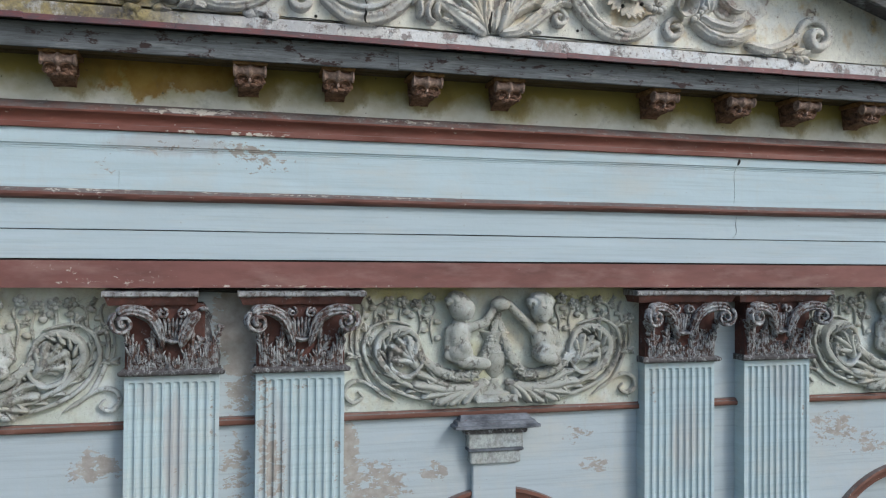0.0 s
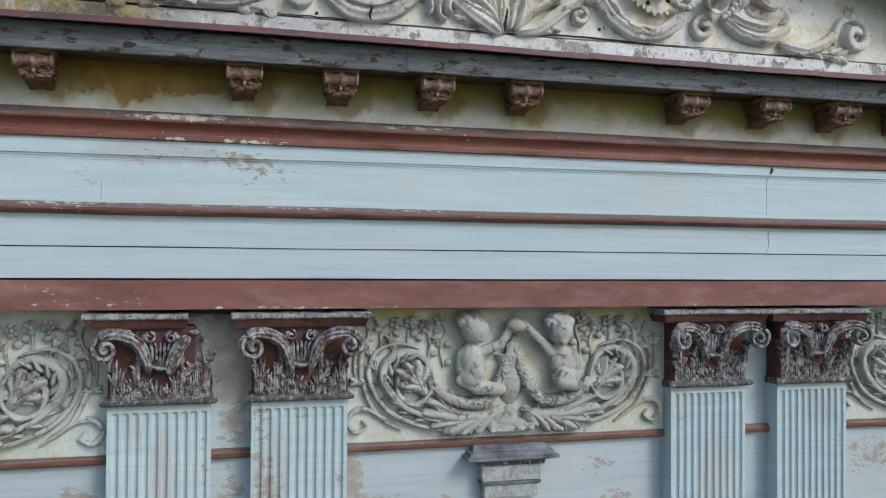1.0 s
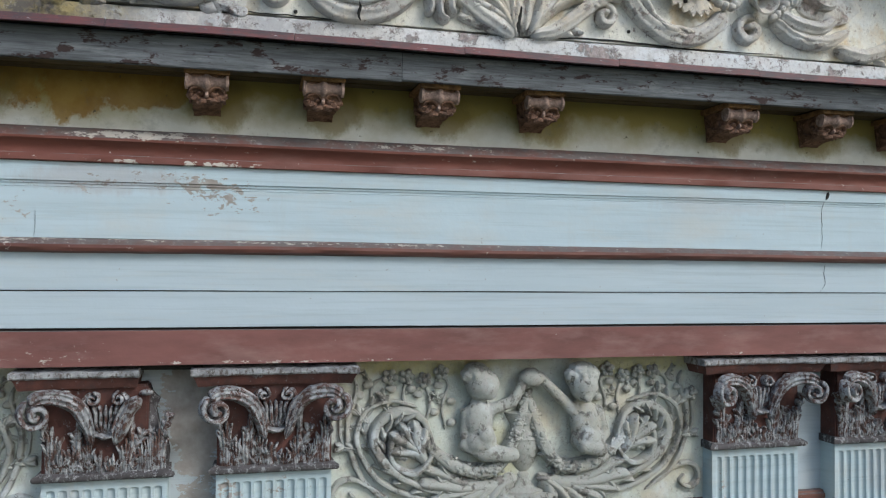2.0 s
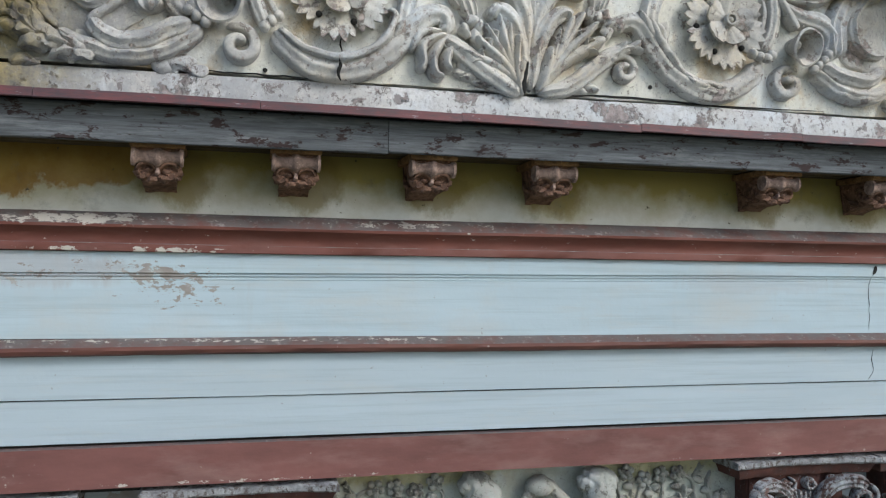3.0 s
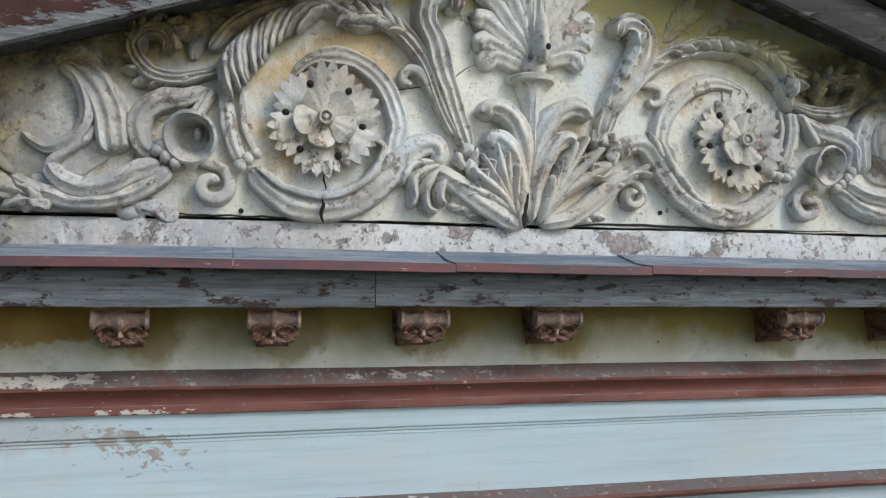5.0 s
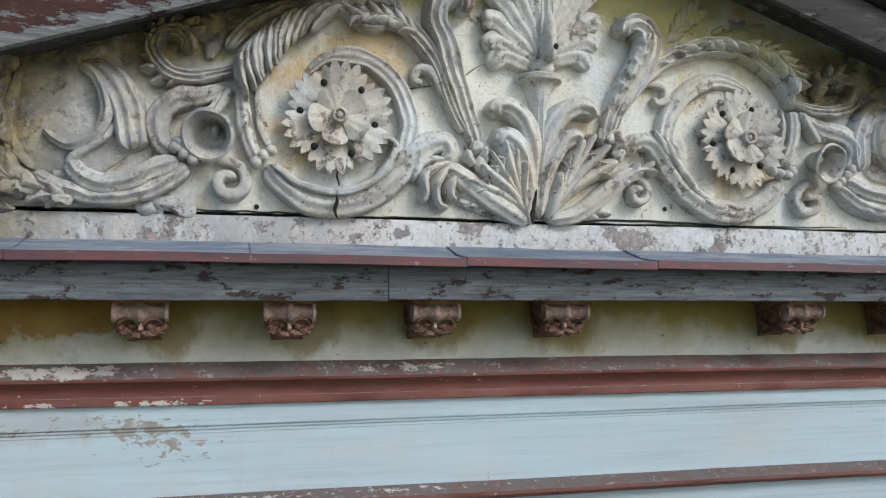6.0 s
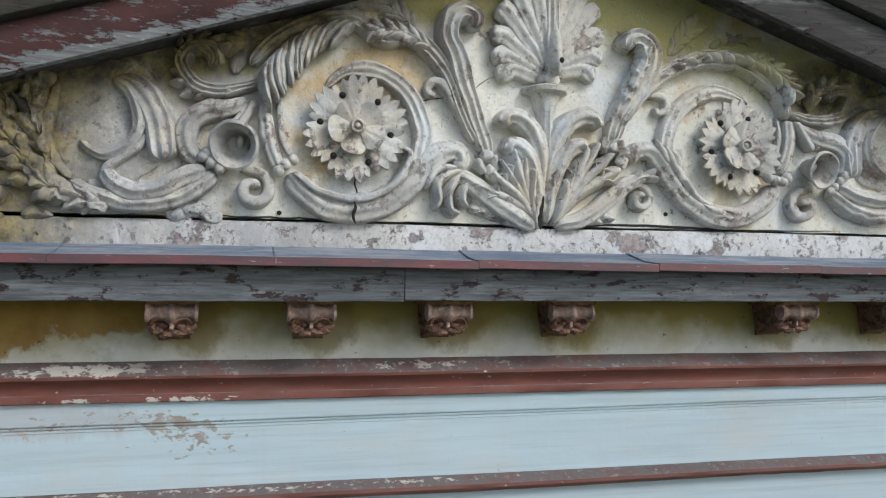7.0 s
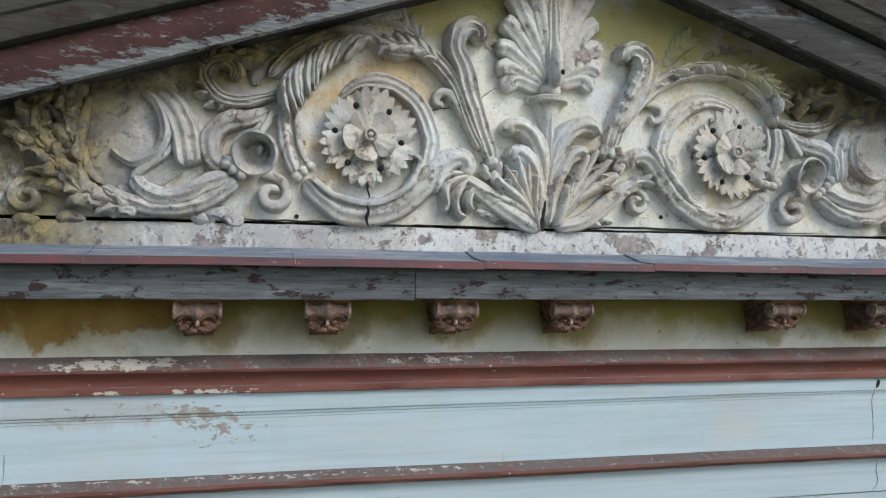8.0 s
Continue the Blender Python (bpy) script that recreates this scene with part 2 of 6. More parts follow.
def limewash(name, base=(0.80, 0.77, 0.69), peel=0.60, grit=0.3, ochre=0.5, stains=(), dirt_and_shade=(), under=(0.37, 0.30, 0.25), worn=()):
    """Thick cream limewash with sharp-edged losses down to pinkish stucco, ochre stains, hair cracks, soot, and dark
    patches of dirt and painted shade.
    """
    n = Nodes(name, 0.9)
    c = n.mix(n.ramp(n.noise(2.2, 5, 0.6), 0.35, 0.68), tuple(v * 0.90 for v in base), tuple(min(0.85, v * 1.06) for v in base))
    c = n.mix(n.math("MULTIPLY", n.ramp(n.noise(3.2, 5, 0.6, (1, 1, 1), (8, 1, 2)), 0.50, 0.66), 0.55), c, (0.64, 0.69, 0.72))
    c = n.mix(n.math("MULTIPLY", n.ramp(n.noise(2.6, 7, 0.66, (1, 1, 0.8), (1, 6, 4)), 0.52, 0.64), ochre), c, (0.53, 0.38, 0.18))
    for cx, cz, rx, rz, force in stains:
        patch = n.math("ADD", n.blotch(cx, cz, rx, rz), n.math("MULTIPLY", n.math("SUBTRACT", n.noise(5, 7, 0.66, (1, 1, 1), (cx, 2, cz)), 0.5), 1.5))
        c = n.mix(n.math("MULTIPLY", n.ramp(patch, 0.25, 0.7), force), c, (0.44, 0.39, 0.13))
    dust = n.noise(26, 9, 0.78, (1, 1, 0.8), (2, 9, 4))
    c = n.mix(n.math("MULTIPLY", n.ramp(dust, 0.48, 0.62), grit), c, (0.36, 0.335, 0.31))
    for cx, cz, rx, rz, force in worn:
        patch = n.math("MULTIPLY", n.ramp(n.blotch(cx, cz, rx, rz), 0.0, 0.5), n.ramp(n.noise(7, 9, 0.75, (1, 1, 0.8), (cx, 7, cz)), 0.38, 0.54))
        c = n.mix(n.math("MULTIPLY", patch, force), c, (0.31, 0.305, 0.30))
    wear = n.noise(5.5, 10, 0.74, (1, 1, 0.9), (1, 1, 7))
    lost = n.ramp(wear, peel, peel + 0.012)
    rim = n.math("SUBTRACT", n.ramp(wear, peel - 0.014, peel - 0.006), lost)
    bare = n.mix(n.ramp(n.noise(24, 7, 0.7), 0.38, 0.62), tuple(v * 0.7 for v in under), tuple(v * 1.3 for v in under))
    c = n.mix(lost, c, bare)
    c = n.mix(n.math("MULTIPLY", rim, 0.55), c, (0.14, 0.115, 0.095))
    chip = n.noise(15, 10, 0.76, (1, 1, 0.9), (3, 8, 5))
    chipped = n.ramp(chip, peel - 0.005, peel + 0.003)
    lip = n.math("SUBTRACT", n.ramp(chip, peel - 0.024, peel - 0.014), chipped)
    c = n.mix(n.math("MULTIPLY", lip, 0.45), c, tuple(min(0.85, v * 1.2) for v in base))
    c = n.mix(n.math("MULTIPLY", chipped, 0.8), c, tuple(v * 0.62 for v in under))
    specks = n.ramp(n.noise(42, 8, 0.8, (1, 1, 1), (4, 6, 1)), 0.575, 0.615)
    c = n.mix(n.math("MULTIPLY", specks, 0.36), c, tuple(v * 0.45 for v in under))
    small = n.ramp(n.noise(21, 8, 0.72, (1, 1, 1), (6, 2, 2)), peel + 0.04, peel + 0.055)
    c = n.mix(n.math("MULTIPLY", small, 0.8), c, tuple(v * 0.8 for v in under))
    for patch in dirt_and_shade:
        wing = n.math("MULTIPLY", n.ramp(n.blotch(*patch), 0.0, 0.45), n.ramp(n.noise(6, 9, 0.76, (1, 1, 0.7), (4, 4, 4)), 0.33, 0.45))
        c = n.mix(n.math("MULTIPLY", wing, 0.92), c, n.mix(n.ramp(n.noise(12, 6, 0.7, (1, 1, 1), (3, 1, 3)), 0.4, 0.62), (0.085, 0.074, 0.060), (0.31, 0.245, 0.10)))
    net = n.node("ShaderNodeTexVoronoi")
    net.feature = "DISTANCE_TO_EDGE"
    net.inputs["Scale"].default_value = 4.5
    warp = n.node("ShaderNodeVectorMath")
    warp.operation = "ADD"
    soft_noise = n.node("ShaderNodeTexNoise")
    soft_noise.inputs["Scale"].default_value = 7.0
    n.link(n.pos, soft_noise.inputs["Vector"])
    n.link(n.pos, warp.inputs[0])
    n.link(soft_noise.outputs["Color"], warp.inputs[1])
    n.link(warp.outputs[0], net.inputs["Vector"])
    crackle = n.math("MULTIPLY", n.ramp(net.outputs["Distance"], 0.004, 0.013, 1.0, 0.0), n.ramp(n.noise(2.7, 5, 0.6, (1, 1, 1), (9, 3, 3)), 0.50, 0.56))
    c = n.mix(n.math("MULTIPLY", crackle, 0.45), c, (0.10, 0.085, 0.07))
    dots = n.ramp(n.noise(55, 4, 0.65), 0.64, 0.69)
    c = n.mix(n.math("MULTIPLY", dots, 0.55), c, (0.12, 0.10, 0.085))
    return n.done(c, ((n.noise(14, 8, 0.72), 0.6, 0.014), (n.noise(34, 8, 0.75), 0.35, 0.004), (lost, 0.9, -0.008), (chipped, 0.8, -0.005), (small, 0.5, -0.004), (crackle, 0.6, -0.005), (n.noise(60, 5), 0.5, 0.005)))


def stained_cream(name):
    """Cream plaster with broad ochre and olive stains under the eaves board, darkened round the consoles by soot and
    painted shade.
    """
    n = Nodes(name, 0.9)
    c = n.mix(n.ramp(n.noise(4, 6, 0.65), 0.35, 0.7), (0.53, 0.52, 0.45), (0.64, 0.635, 0.58))
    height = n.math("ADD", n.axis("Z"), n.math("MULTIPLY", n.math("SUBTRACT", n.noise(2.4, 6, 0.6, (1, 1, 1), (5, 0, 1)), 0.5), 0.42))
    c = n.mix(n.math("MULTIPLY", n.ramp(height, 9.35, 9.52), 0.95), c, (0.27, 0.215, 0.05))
    ragged = n.math("ADD", n.blotch(-0.55, 9.62, 0.75, 0.30), n.math("MULTIPLY", n.math("SUBTRACT", n.noise(5, 8, 0.68, (1, 1, 0.8)), 0.5), 2.2))
    ochre = n.math("MULTIPLY", n.ramp(ragged, 0.38, 0.54), 0.88)
    c = n.mix(ochre, c, n.mix(n.ramp(n.noise(5, 4), 0.4, 0.6), (0.235, 0.13, 0.025), (0.31, 0.20, 0.05)))
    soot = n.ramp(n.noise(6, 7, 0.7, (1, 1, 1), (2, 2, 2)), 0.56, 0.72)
    # dark olive round each console: soot, with the console's shade put into the colour
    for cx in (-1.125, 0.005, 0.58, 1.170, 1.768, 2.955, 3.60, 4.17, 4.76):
        soot_shade = n.math("ADD", n.blotch(cx + 0.07, 9.50, 0.24, 0.20), n.math("MULTIPLY", n.math("SUBTRACT", n.noise(9, 8, 0.7, (1, 1, 0.7), (cx, 1, 2)), 0.5), 1.5))
        c = n.mix(n.math("MULTIPLY", n.ramp(soot_shade, 0.35, 0.75), 0.7), c, (0.19, 0.145, 0.045))
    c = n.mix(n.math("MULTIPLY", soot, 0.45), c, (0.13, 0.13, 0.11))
    spots = n.ramp(n.noise(34, 5, 0.6, (1, 1, 1), (1, 4, 4)), 0.68, 0.72)
    c = n.mix(spots, c, (0.10, 0.085, 0.05))
    return n.done(c, ((n.noise(10, 6), 0.4, 0.012), (n.noise(70, 4), 0.2, 0.003)))


def terracotta(name, base=(0.30, 0.19, 0.145), soot=0.5):
    n = Nodes(name, 0.8)
    c = n.mix(n.ramp(n.noise(14, 6, 0.65), 0.35, 0.68), tuple(v * 0.6 for v in base), base)
    c = n.mix(n.math("MULTIPLY", n.ramp(n.noise(30, 8, 0.75, (1, 1, 1), (3, 1, 1)), 0.46, 0.58), soot), c, (0.045, 0.028, 0.02))
    c = n.mix(n.math("MULTIPLY", n.ramp(n.noise(44, 7, 0.75, (1, 1, 1), (7, 1, 1)), 0.60, 0.64), 0.6), c, tuple(min(0.6, v * 1.7) for v in base))
    return n.done(c, ((n.noise(34, 6), 0.5, 0.008), (n.noise(120, 3), 0.25, 0.002)))


def capital_paint(name, worn=0.5, low=(0.055, 0.026, 0.021), high=(0.125, 0.052, 0.040)):
    """Dark red paint mostly worn from the grey-white carving below."""
    n = Nodes(name, 0.8)
    red = n.mix(n.ramp(n.noise(9, 6), 0.35, 0.7), low, high)
    w = n.ramp(n.noise(34, 9, 0.78, (1, 1, 0.7), (4, 4, 1)), worn, worn + 0.06)
    grey = n.mix(n.ramp(n.noise(20, 6, 0.65), 0.35, 0.65), (0.17, 0.17, 0.175), (0.42, 0.43, 0.43))
    c = n.mix(w, red, grey)
    c = n.mix(n.math("MULTIPLY", n.ramp(n.noise(11, 6, 0.7, (1, 1, 1), (9, 9, 1)), 0.5, 0.7), 0.6), c, (0.055, 0.05, 0.05))
    return n.done(c, ((w, 0.4, 0.004), (n.noise(40, 6), 0.45, 0.006)))


def sheet_metal(name, base, dirt=(0.30, 0.31, 0.32)):
    n = Nodes(name, 0.55, 0.0, 0.4)
    c = n.mix(n.ramp(n.noise(6, 9, 0.78, (0.35, 2, 2)), 0.44, 0.58), base, dirt)
    c = n.mix(n.math("MULTIPLY", n.ramp(n.noise(14, 8, 0.76, (0.6, 2, 2), (8, 2, 5)), 0.52, 0.6), 0.5), c, (0.055, 0.055, 0.06))
    c = n.mix(n.math("MULTIPLY", n.random(), 0.35), c, tuple(v * 0.6 for v in base))
    chips = n.ramp(n.noise(22, 7, 0.7, (0.5, 3, 3), (3, 3, 3)), 0.62, 0.66)
    c = n.mix(n.math("MULTIPLY", chips, 0.6), c, (0.45, 0.44, 0.43))
    return n.done(c, ((n.noise(5, 4), 0.2, 0.01),))


def slate(name):
    n = Nodes(name, 0.75)
    c = n.mix(n.ramp(n.noise(8, 7, 0.7, (1, 1, 2)), 0.35, 0.65), (0.06, 0.065, 0.075), (0.21, 0.225, 0.25))
    c = n.mix(n.ramp(n.noise(16, 6, 0.7, (1, 1, 1), (3, 3, 3)), 0.62, 0.68), c, (0.12, 0.075, 0.07))
    return n.done(c, ((n.noise(20, 6), 0.4, 0.006),))


def plain(name, a, b, scale=3.0, bump=0.3):
    n = Nodes(name, 0.9)
    c = n.mix(n.ramp(n.noise(scale, 8, 0.7), 0.3, 0.7), a, b)
    return n.done(c, ((n.noise(scale * 9, 5), bump, 0.02),))


WALL_PATCHES = ((-0.95, 6.98, 0.22, 0.16, 0.30), (-0.62, 6.75, 0.4, 0.3, 0.16), (-0.04, 7.95, 0.22, 0.42, 0.50), (0.02, 7.45, 0.2, 0.35, 0.26), (-0.05, 6.9, 0.16, 0.35, 0.24), (2.45, 7.02, 0.2, 0.12, 0.22), (0.95, 6.72, 0.3, 0.3, 0.30), (1.35, 6.82, 0.16, 0.10, 0.28), (0.72, 7.05, 0.1, 0.3, 0.24), (2.6, 6.8, 0.2, 0.12, 0.2), (4.72, 7.0, 0.3, 0.22, 0.26), (5.1, 6.85, 0.3, 0.2, 0.22), (0.7, 6.9, 0.15, 0.5, 0.14))
M_WALL = blue_paint("blue_wall_paint", 0.71, (0.40, 0.455, 0.485), WALL_PATCHES, 0.7)
M_SHAFT = blue_paint("blue_shaft_paint", 0.80, (0.42, 0.51, 0.535), ((0.13, 7.2, 0.10, 0.9, 0.31), (0.24, 6.9, 0.1, 0.5, 0.3), (0.62, 7.0, 0.06, 0.6, 0.26), (0.4, 7.5, 0.3, 0.1, 0.22), (-0.2, 7.2, 0.05, 0.5, 0.25), (-0.45, 7.05, 0.07, 0.4, 0.2), (3.05, 7.4, 0.1, 0.3, 0.24), (4.35, 7.2, 0.08, 0.4, 0.25)), 0.8, 0.45, ((-0.44, 7.1, 0.10, 0.5, 0.38), (0.2, 7.0, 0.15, 0.6, 0.3), (-0.62, 7.45, 0.1, 0.15, 0.2), (3.3, 7.0, 0.16, 0.4, 0.2), (4.2, 7.4, 0.2, 0.2, 0.2)))
M_FASCIA = blue_paint("blue_fascia_paint", 0.82, (0.43, 0.505, 0.54), (), 0.22, 0.0)
M_FRIEZE = blue_paint("blue_frieze_paint", 0.76, (0.452, 0.547, 0.585), ((0.12, 8.985, 0.36, 0.12, 0.25), (-0.12, 9.09, 0.5, 0.08, 0.25), (-0.9, 8.92, 0.14, 0.08, 0.26), (-0.7, 9.05, 0.4, 0.1, 0.2)), 0.75, 0.12, ((-0.5, 9.08, 0.5, 0.10, 0.35), (3.0, 9.05, 0.6, 0.08, 0.15)))
M_RED = red_paint("red_band_paint", (0.185, 0.080, 0.068), 0.69, 0.4, ((-0.75, 8.2, 0.5, 0.08, 0.12), (-1.1, 8.28, 0.25, 0.05, 0.1), (0.5, 8.165, 1.2, 0.012, 0.14), (3.0, 8.165, 1.5, 0.012, 0.1)))
M_CORNICE = red_paint("red_cornice_paint", (0.165, 0.058, 0.042), 0.645, 0.2, ((-0.32, 9.30, 0.42, 0.035, 0.22), (0.05, 9.172, 0.28, 0.02, 0.2), (-0.4, 9.172, 0.2, 0.015, 0.16), (1.1, 9.305, 0.5, 0.025, 0.13)))
M_ROLL = red_paint("brown_roll_paint", (0.145, 0.060, 0.046), 0.65, 0.25, ((0.2, 8.775, 2.5, 0.012, 0.12), (-1.0, 8.76, 0.3, 0.03, 0.1)))
M_TRIM = red_paint("red_string_paint", (0.16, 0.072, 0.052), 0.66, 0.35)
M_FASCIA_WOOD = old_wood("grey_eaves_board", (0.13, 0.138, 0.145), 0.555, (0.045, 0.030, 0.028), 0.5)
M_RAKE_WOOD = raking_paint("raking_board")
M_RAKE_TOP = old_wood("raking_top_board", (0.062, 0.058, 0.048), 0.56, (0.05, 0.028, 0.024), 0.3)
M_RAKE_DARK = old_wood("raking_board_dark", (0.095, 0.088, 0.084), 0.58, (0.05, 0.03, 0.027), 0.8)
M_SOFFIT = old_wood("soffit_board", (0.10, 0.075, 0.04), 0.6, (0.05, 0.03, 0.015), 0.1)
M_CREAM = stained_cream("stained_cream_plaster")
# narrow dark ellipses under the raking cornice: dirt plus its shade, as colour
M_TYMP = limewash("tympanum_plaster", (0.715, 0.695, 0.605), 0.63, 0.25, 0.85, ((1.25, 11.05, 0.6, 0.22, 0.85), (2.3, 11.02, 0.6, 0.24, 0.9), (2.9, 10.86, 0.5, 0.16, 0.85), (0.2, 10.72, 0.6, 0.16, 0.7), (3.2, 10.74, 0.6, 0.18, 0.75), (-0.5, 10.5, 0.45, 0.2, 0.6), (0.45, 10.95, 0.3, 0.15, 0.7)), ((-1.2, 10.35, 0.95, 0.75), (-0.40, 10.70, 0.8, 0.22), (0.25, 10.86, 0.5, 0.20), (3.45, 10.72, 0.5, 0.2)), worn=((-0.4, 10.35, 0.9, 0.6, 0.6),))
# same dark ellipses on the carving, cornice shade coloured in with the dirt
M_STUCCO = limewash("carved_stucco", (0.60, 0.572, 0.505), 0.588, 0.55, 0.36, ((-0.45, 10.55, 0.45, 0.16, 0.7), (0.1, 10.78, 0.4, 0.14, 0.6), (3.1, 10.8, 0.5, 0.15, 0.6), (2.5, 11.0, 0.35, 0.22, 0.85), (2.85, 10.9, 0.3, 0.12, 0.8), (0.35, 10.9, 0.4, 0.1, 0.7)), ((-1.2, 10.35, 0.95, 0.75), (-0.40, 10.70, 0.8, 0.22), (0.25, 10.86, 0.5, 0.20), (3.45, 10.72, 0.5, 0.2)), (0.41, 0.345, 0.305), ((-0.5, 10.3, 1.0, 0.8, 0.85), (0.6, 10.75, 0.9, 0.35, 0.6), (0.8, 10.05, 0.6, 0.12, 0.5), (3.2, 10.2, 0.7, 0.4, 0.45)))
M_PANEL = limewash("panel_plaster", (0.54, 0.57, 0.50), 0.66, 0.35, 0.35, ((1.2, 8.12, 0.6, 0.1, 0.6), (2.5, 8.12, 0.6, 0.12, 0.6), (1.65, 7.6, 0.2, 0.2, 0.4)), (), (0.38, 0.35, 0.31))
M_CARVED = limewash("panel_carving", (0.365, 0.375, 0.335), 0.585, 0.6, 0.22, (), (), (0.25, 0.235, 0.21))
M_KEY = stone_relief("keystone_plaster", (0.40, 0.42, 0.40), (0.25, 0.25, 0.24), (0.40, 0.46, 0.50), 0.2, 0.6, 0.7)
M_LEDGE = limewash("ledge_plaster", (0.61, 0.60, 0.575), 0.57, 0.55, 0.15, (), ((-1.9, 9.9, 1.7, 0.5),), (0.33, 0.28, 0.26), ((-0.4, 9.9, 1.4, 0.3, 0.7),))
M_TERRA = terracotta("painted_terracotta", (0.26, 0.145, 0.095), 0.7)
M_TERRA_PINK = terracotta("pinkish_terracotta", (0.40, 0.275, 0.22), 0.5)
M_TERRA_OCHRE = terracotta("ochre_terracotta", (0.32, 0.18, 0.075), 0.5)
M_CAP_RED = capital_paint("capital_bell_paint", 0.60)
M_CAP_PALE = capital_paint("capital_slab_paint", 0.43, (0.07, 0.06, 0.055), (0.16, 0.13, 0.115))
M_CAP_LEAF = capital_paint("capital_leaf_paint", 0.462, (0.055, 0.032, 0.027), (0.13, 0.075, 0.06))
M_CAP_TOP = capital_paint("capital_abacus_paint", 0.52, (0.05, 0.045, 0.045), (0.12, 0.11, 0.11))
M_SHEET = sheet_metal("blue_grey_sheet", (0.12, 0.165, 0.235), (0.34, 0.355, 0.37))
M_DRIP = sheet_metal("red_drip_edge", (0.155, 0.052, 0.052), (0.075, 0.045, 0.05))
M_SLATE = slate("slate_grey_cap")
M_DARK = plain("dark_gap", (0.015, 0.014, 0.012), (0.03, 0.028, 0.025))
M_GROUND = plain("gravel_and_grass", (0.10, 0.12, 0.06), (0.22, 0.20, 0.16), 0.6)
M_ROOF = plain("roof_tiles_red", (0.16, 0.07, 0.05), (0.24, 0.11, 0.08), 2.0)


# ---- mesh helpers ----
def thing(name, label, category, group="", kind="", at=(0, 0, 0)):
    ob = new(name)
    ob.location = at
    return tagged(ob, label, category, group, kind)


def finish(bm, smooth=50):
    bmesh.ops.recalc_face_normals(bm, faces=bm.faces)
    for f in bm.faces:
        f.smooth = True
    for e in bm.edges:
        e.smooth = not (len(e.link_faces) == 2 and e.calc_face_angle(0) > radians(smooth))


def mesh_of(bm, name, material, smooth=50):
    finish(bm, smooth)
    me = bpy.data.meshes.new(name)
    bm.to_mesh(me)
    bm.free()
    me.materials.append(material)
    return me


def part(name, bm, material, parent=None, label="", smooth=50):
    """Links a bmesh as one mesh object under a thing or a part."""
    ob = new(name, mesh_of(bm, name, material, smooth))
    if parent is not None:
        ob.parent = parent
        if parent.type == "EMPTY" and parent.parent is None:
            ob.matrix_parent_inverse = Matrix.Translation(parent.location).inverted()
    return tagged(ob, label)


def wobble(bm, amount, size, seed=0.0):
    """Moves vertices a little, as worn or hand-made edges do."""
    off = Vector((seed * 3.7, seed * 1.3, seed * 2.1))
    for v in bm.verts:
        v.co += noise.noise_vector(v.co / size + off) * amount


def grid(bm, rows, close_u=False, close_v=False):
    """Faces over rows of points."""
    vs = [[bm.verts.new(p) for p in row] for row in rows]
    nu, nv = len(vs), len(vs[0])
    for i in range(nu if close_u else nu - 1):
        for j in range(nv if close_v else nv - 1):
            a, b = (i + 1) % nu, (j + 1) % nv
            bm.faces.new((vs[i][j], vs[a][j], vs[a][b], vs[i][b]))
    return vs


def moulding(profile, x0, x1, back, step=0.06, worn=0.0025, seed=0.0):
    """A moulding along x from a profile of (y, z) going upwards, closed at the back."""
    bm = bmesh.new()
    n = max(2, int((x1 - x0) / step))
    ring = list(profile) + [(back, profile[-1][1]), (back, profile[0][1])]
    rows = [[(x0 + (x1 - x0) * i / n, y, z) for y, z in ring] for i in range(n + 1)]
    vs = grid(bm, rows, False, True)
    bm.faces.new(vs[0])
    bm.faces.new(vs[-1])
    off = seed
    for i, row in enumerate(vs):
        for j, v in enumerate(row[: len(profile)]):
            x = v.co.x
            slow = noise.noise((x * 0.9 + off, j * 0.05, off)) * worn * 1.5
            fast = noise.noise((x * 9 + off, j * 0.7, off + 5)) * worn
            v.co.z += slow + fast * 0.6
            v.co.y += fast * (0.15 if worn < 0.002 else 1.0)
    return bm


def block(bm, x0, x1, y0, y1, z0, z1, bevel=0.004):
    made = bmesh.ops.create_cube(bm, size=1.0, matrix=Matrix.LocRotScale(((x0 + x1) / 2, (y0 + y1) / 2, (z0 + z1) / 2), None, (x1 - x0, y1 - y0, z1 - z0)))
    if bevel:
        edges = {e for v in made["verts"] for e in v.link_edges}
        bmesh.ops.bevel(bm, geom=list(edges), offset=bevel, segments=2, affect="EDGES")
    return bm


def along(points, n=8):
    """A smooth line through a few points (Catmull-Rom)."""
    p = [Vector(q) for q in points]
    p = [p[0] * 2 - p[1]] + p + [p[-1] * 2 - p[-2]]
    out = []
    for i in range(1, len(p) - 2):
        for k in range(n):
            t = k / n
            a, b, c, d = p[i - 1], p[i], p[i + 1], p[i + 2]
            out.append(0.5 * ((2 * b) + (c - a) * t + (2 * a - 5 * b + 4 * c - d) * t * t + (3 * b - a - 3 * c + d) * t**3))
    return out + [p[-2]]


def spiral(cx, cz, r0, r1, start, turn, n=40):
    """Points (x, z) of a spiral from radius r0 to r1; degrees, turn is positive anticlockwise as seen from outside."""
    pts = []
    for i in range(n + 1):
        s = i / n
        a = radians(start + turn * s)
        r = r0 + (r1 - r0) * s**0.8
        pts.append(Vector((cx + r * math.cos(a), cz + r * math.sin(a))))
    return pts


FACADE = (Vector((1, 0, 0)), Vector((0, 0, 1)), Vector((0, -1, 0)))


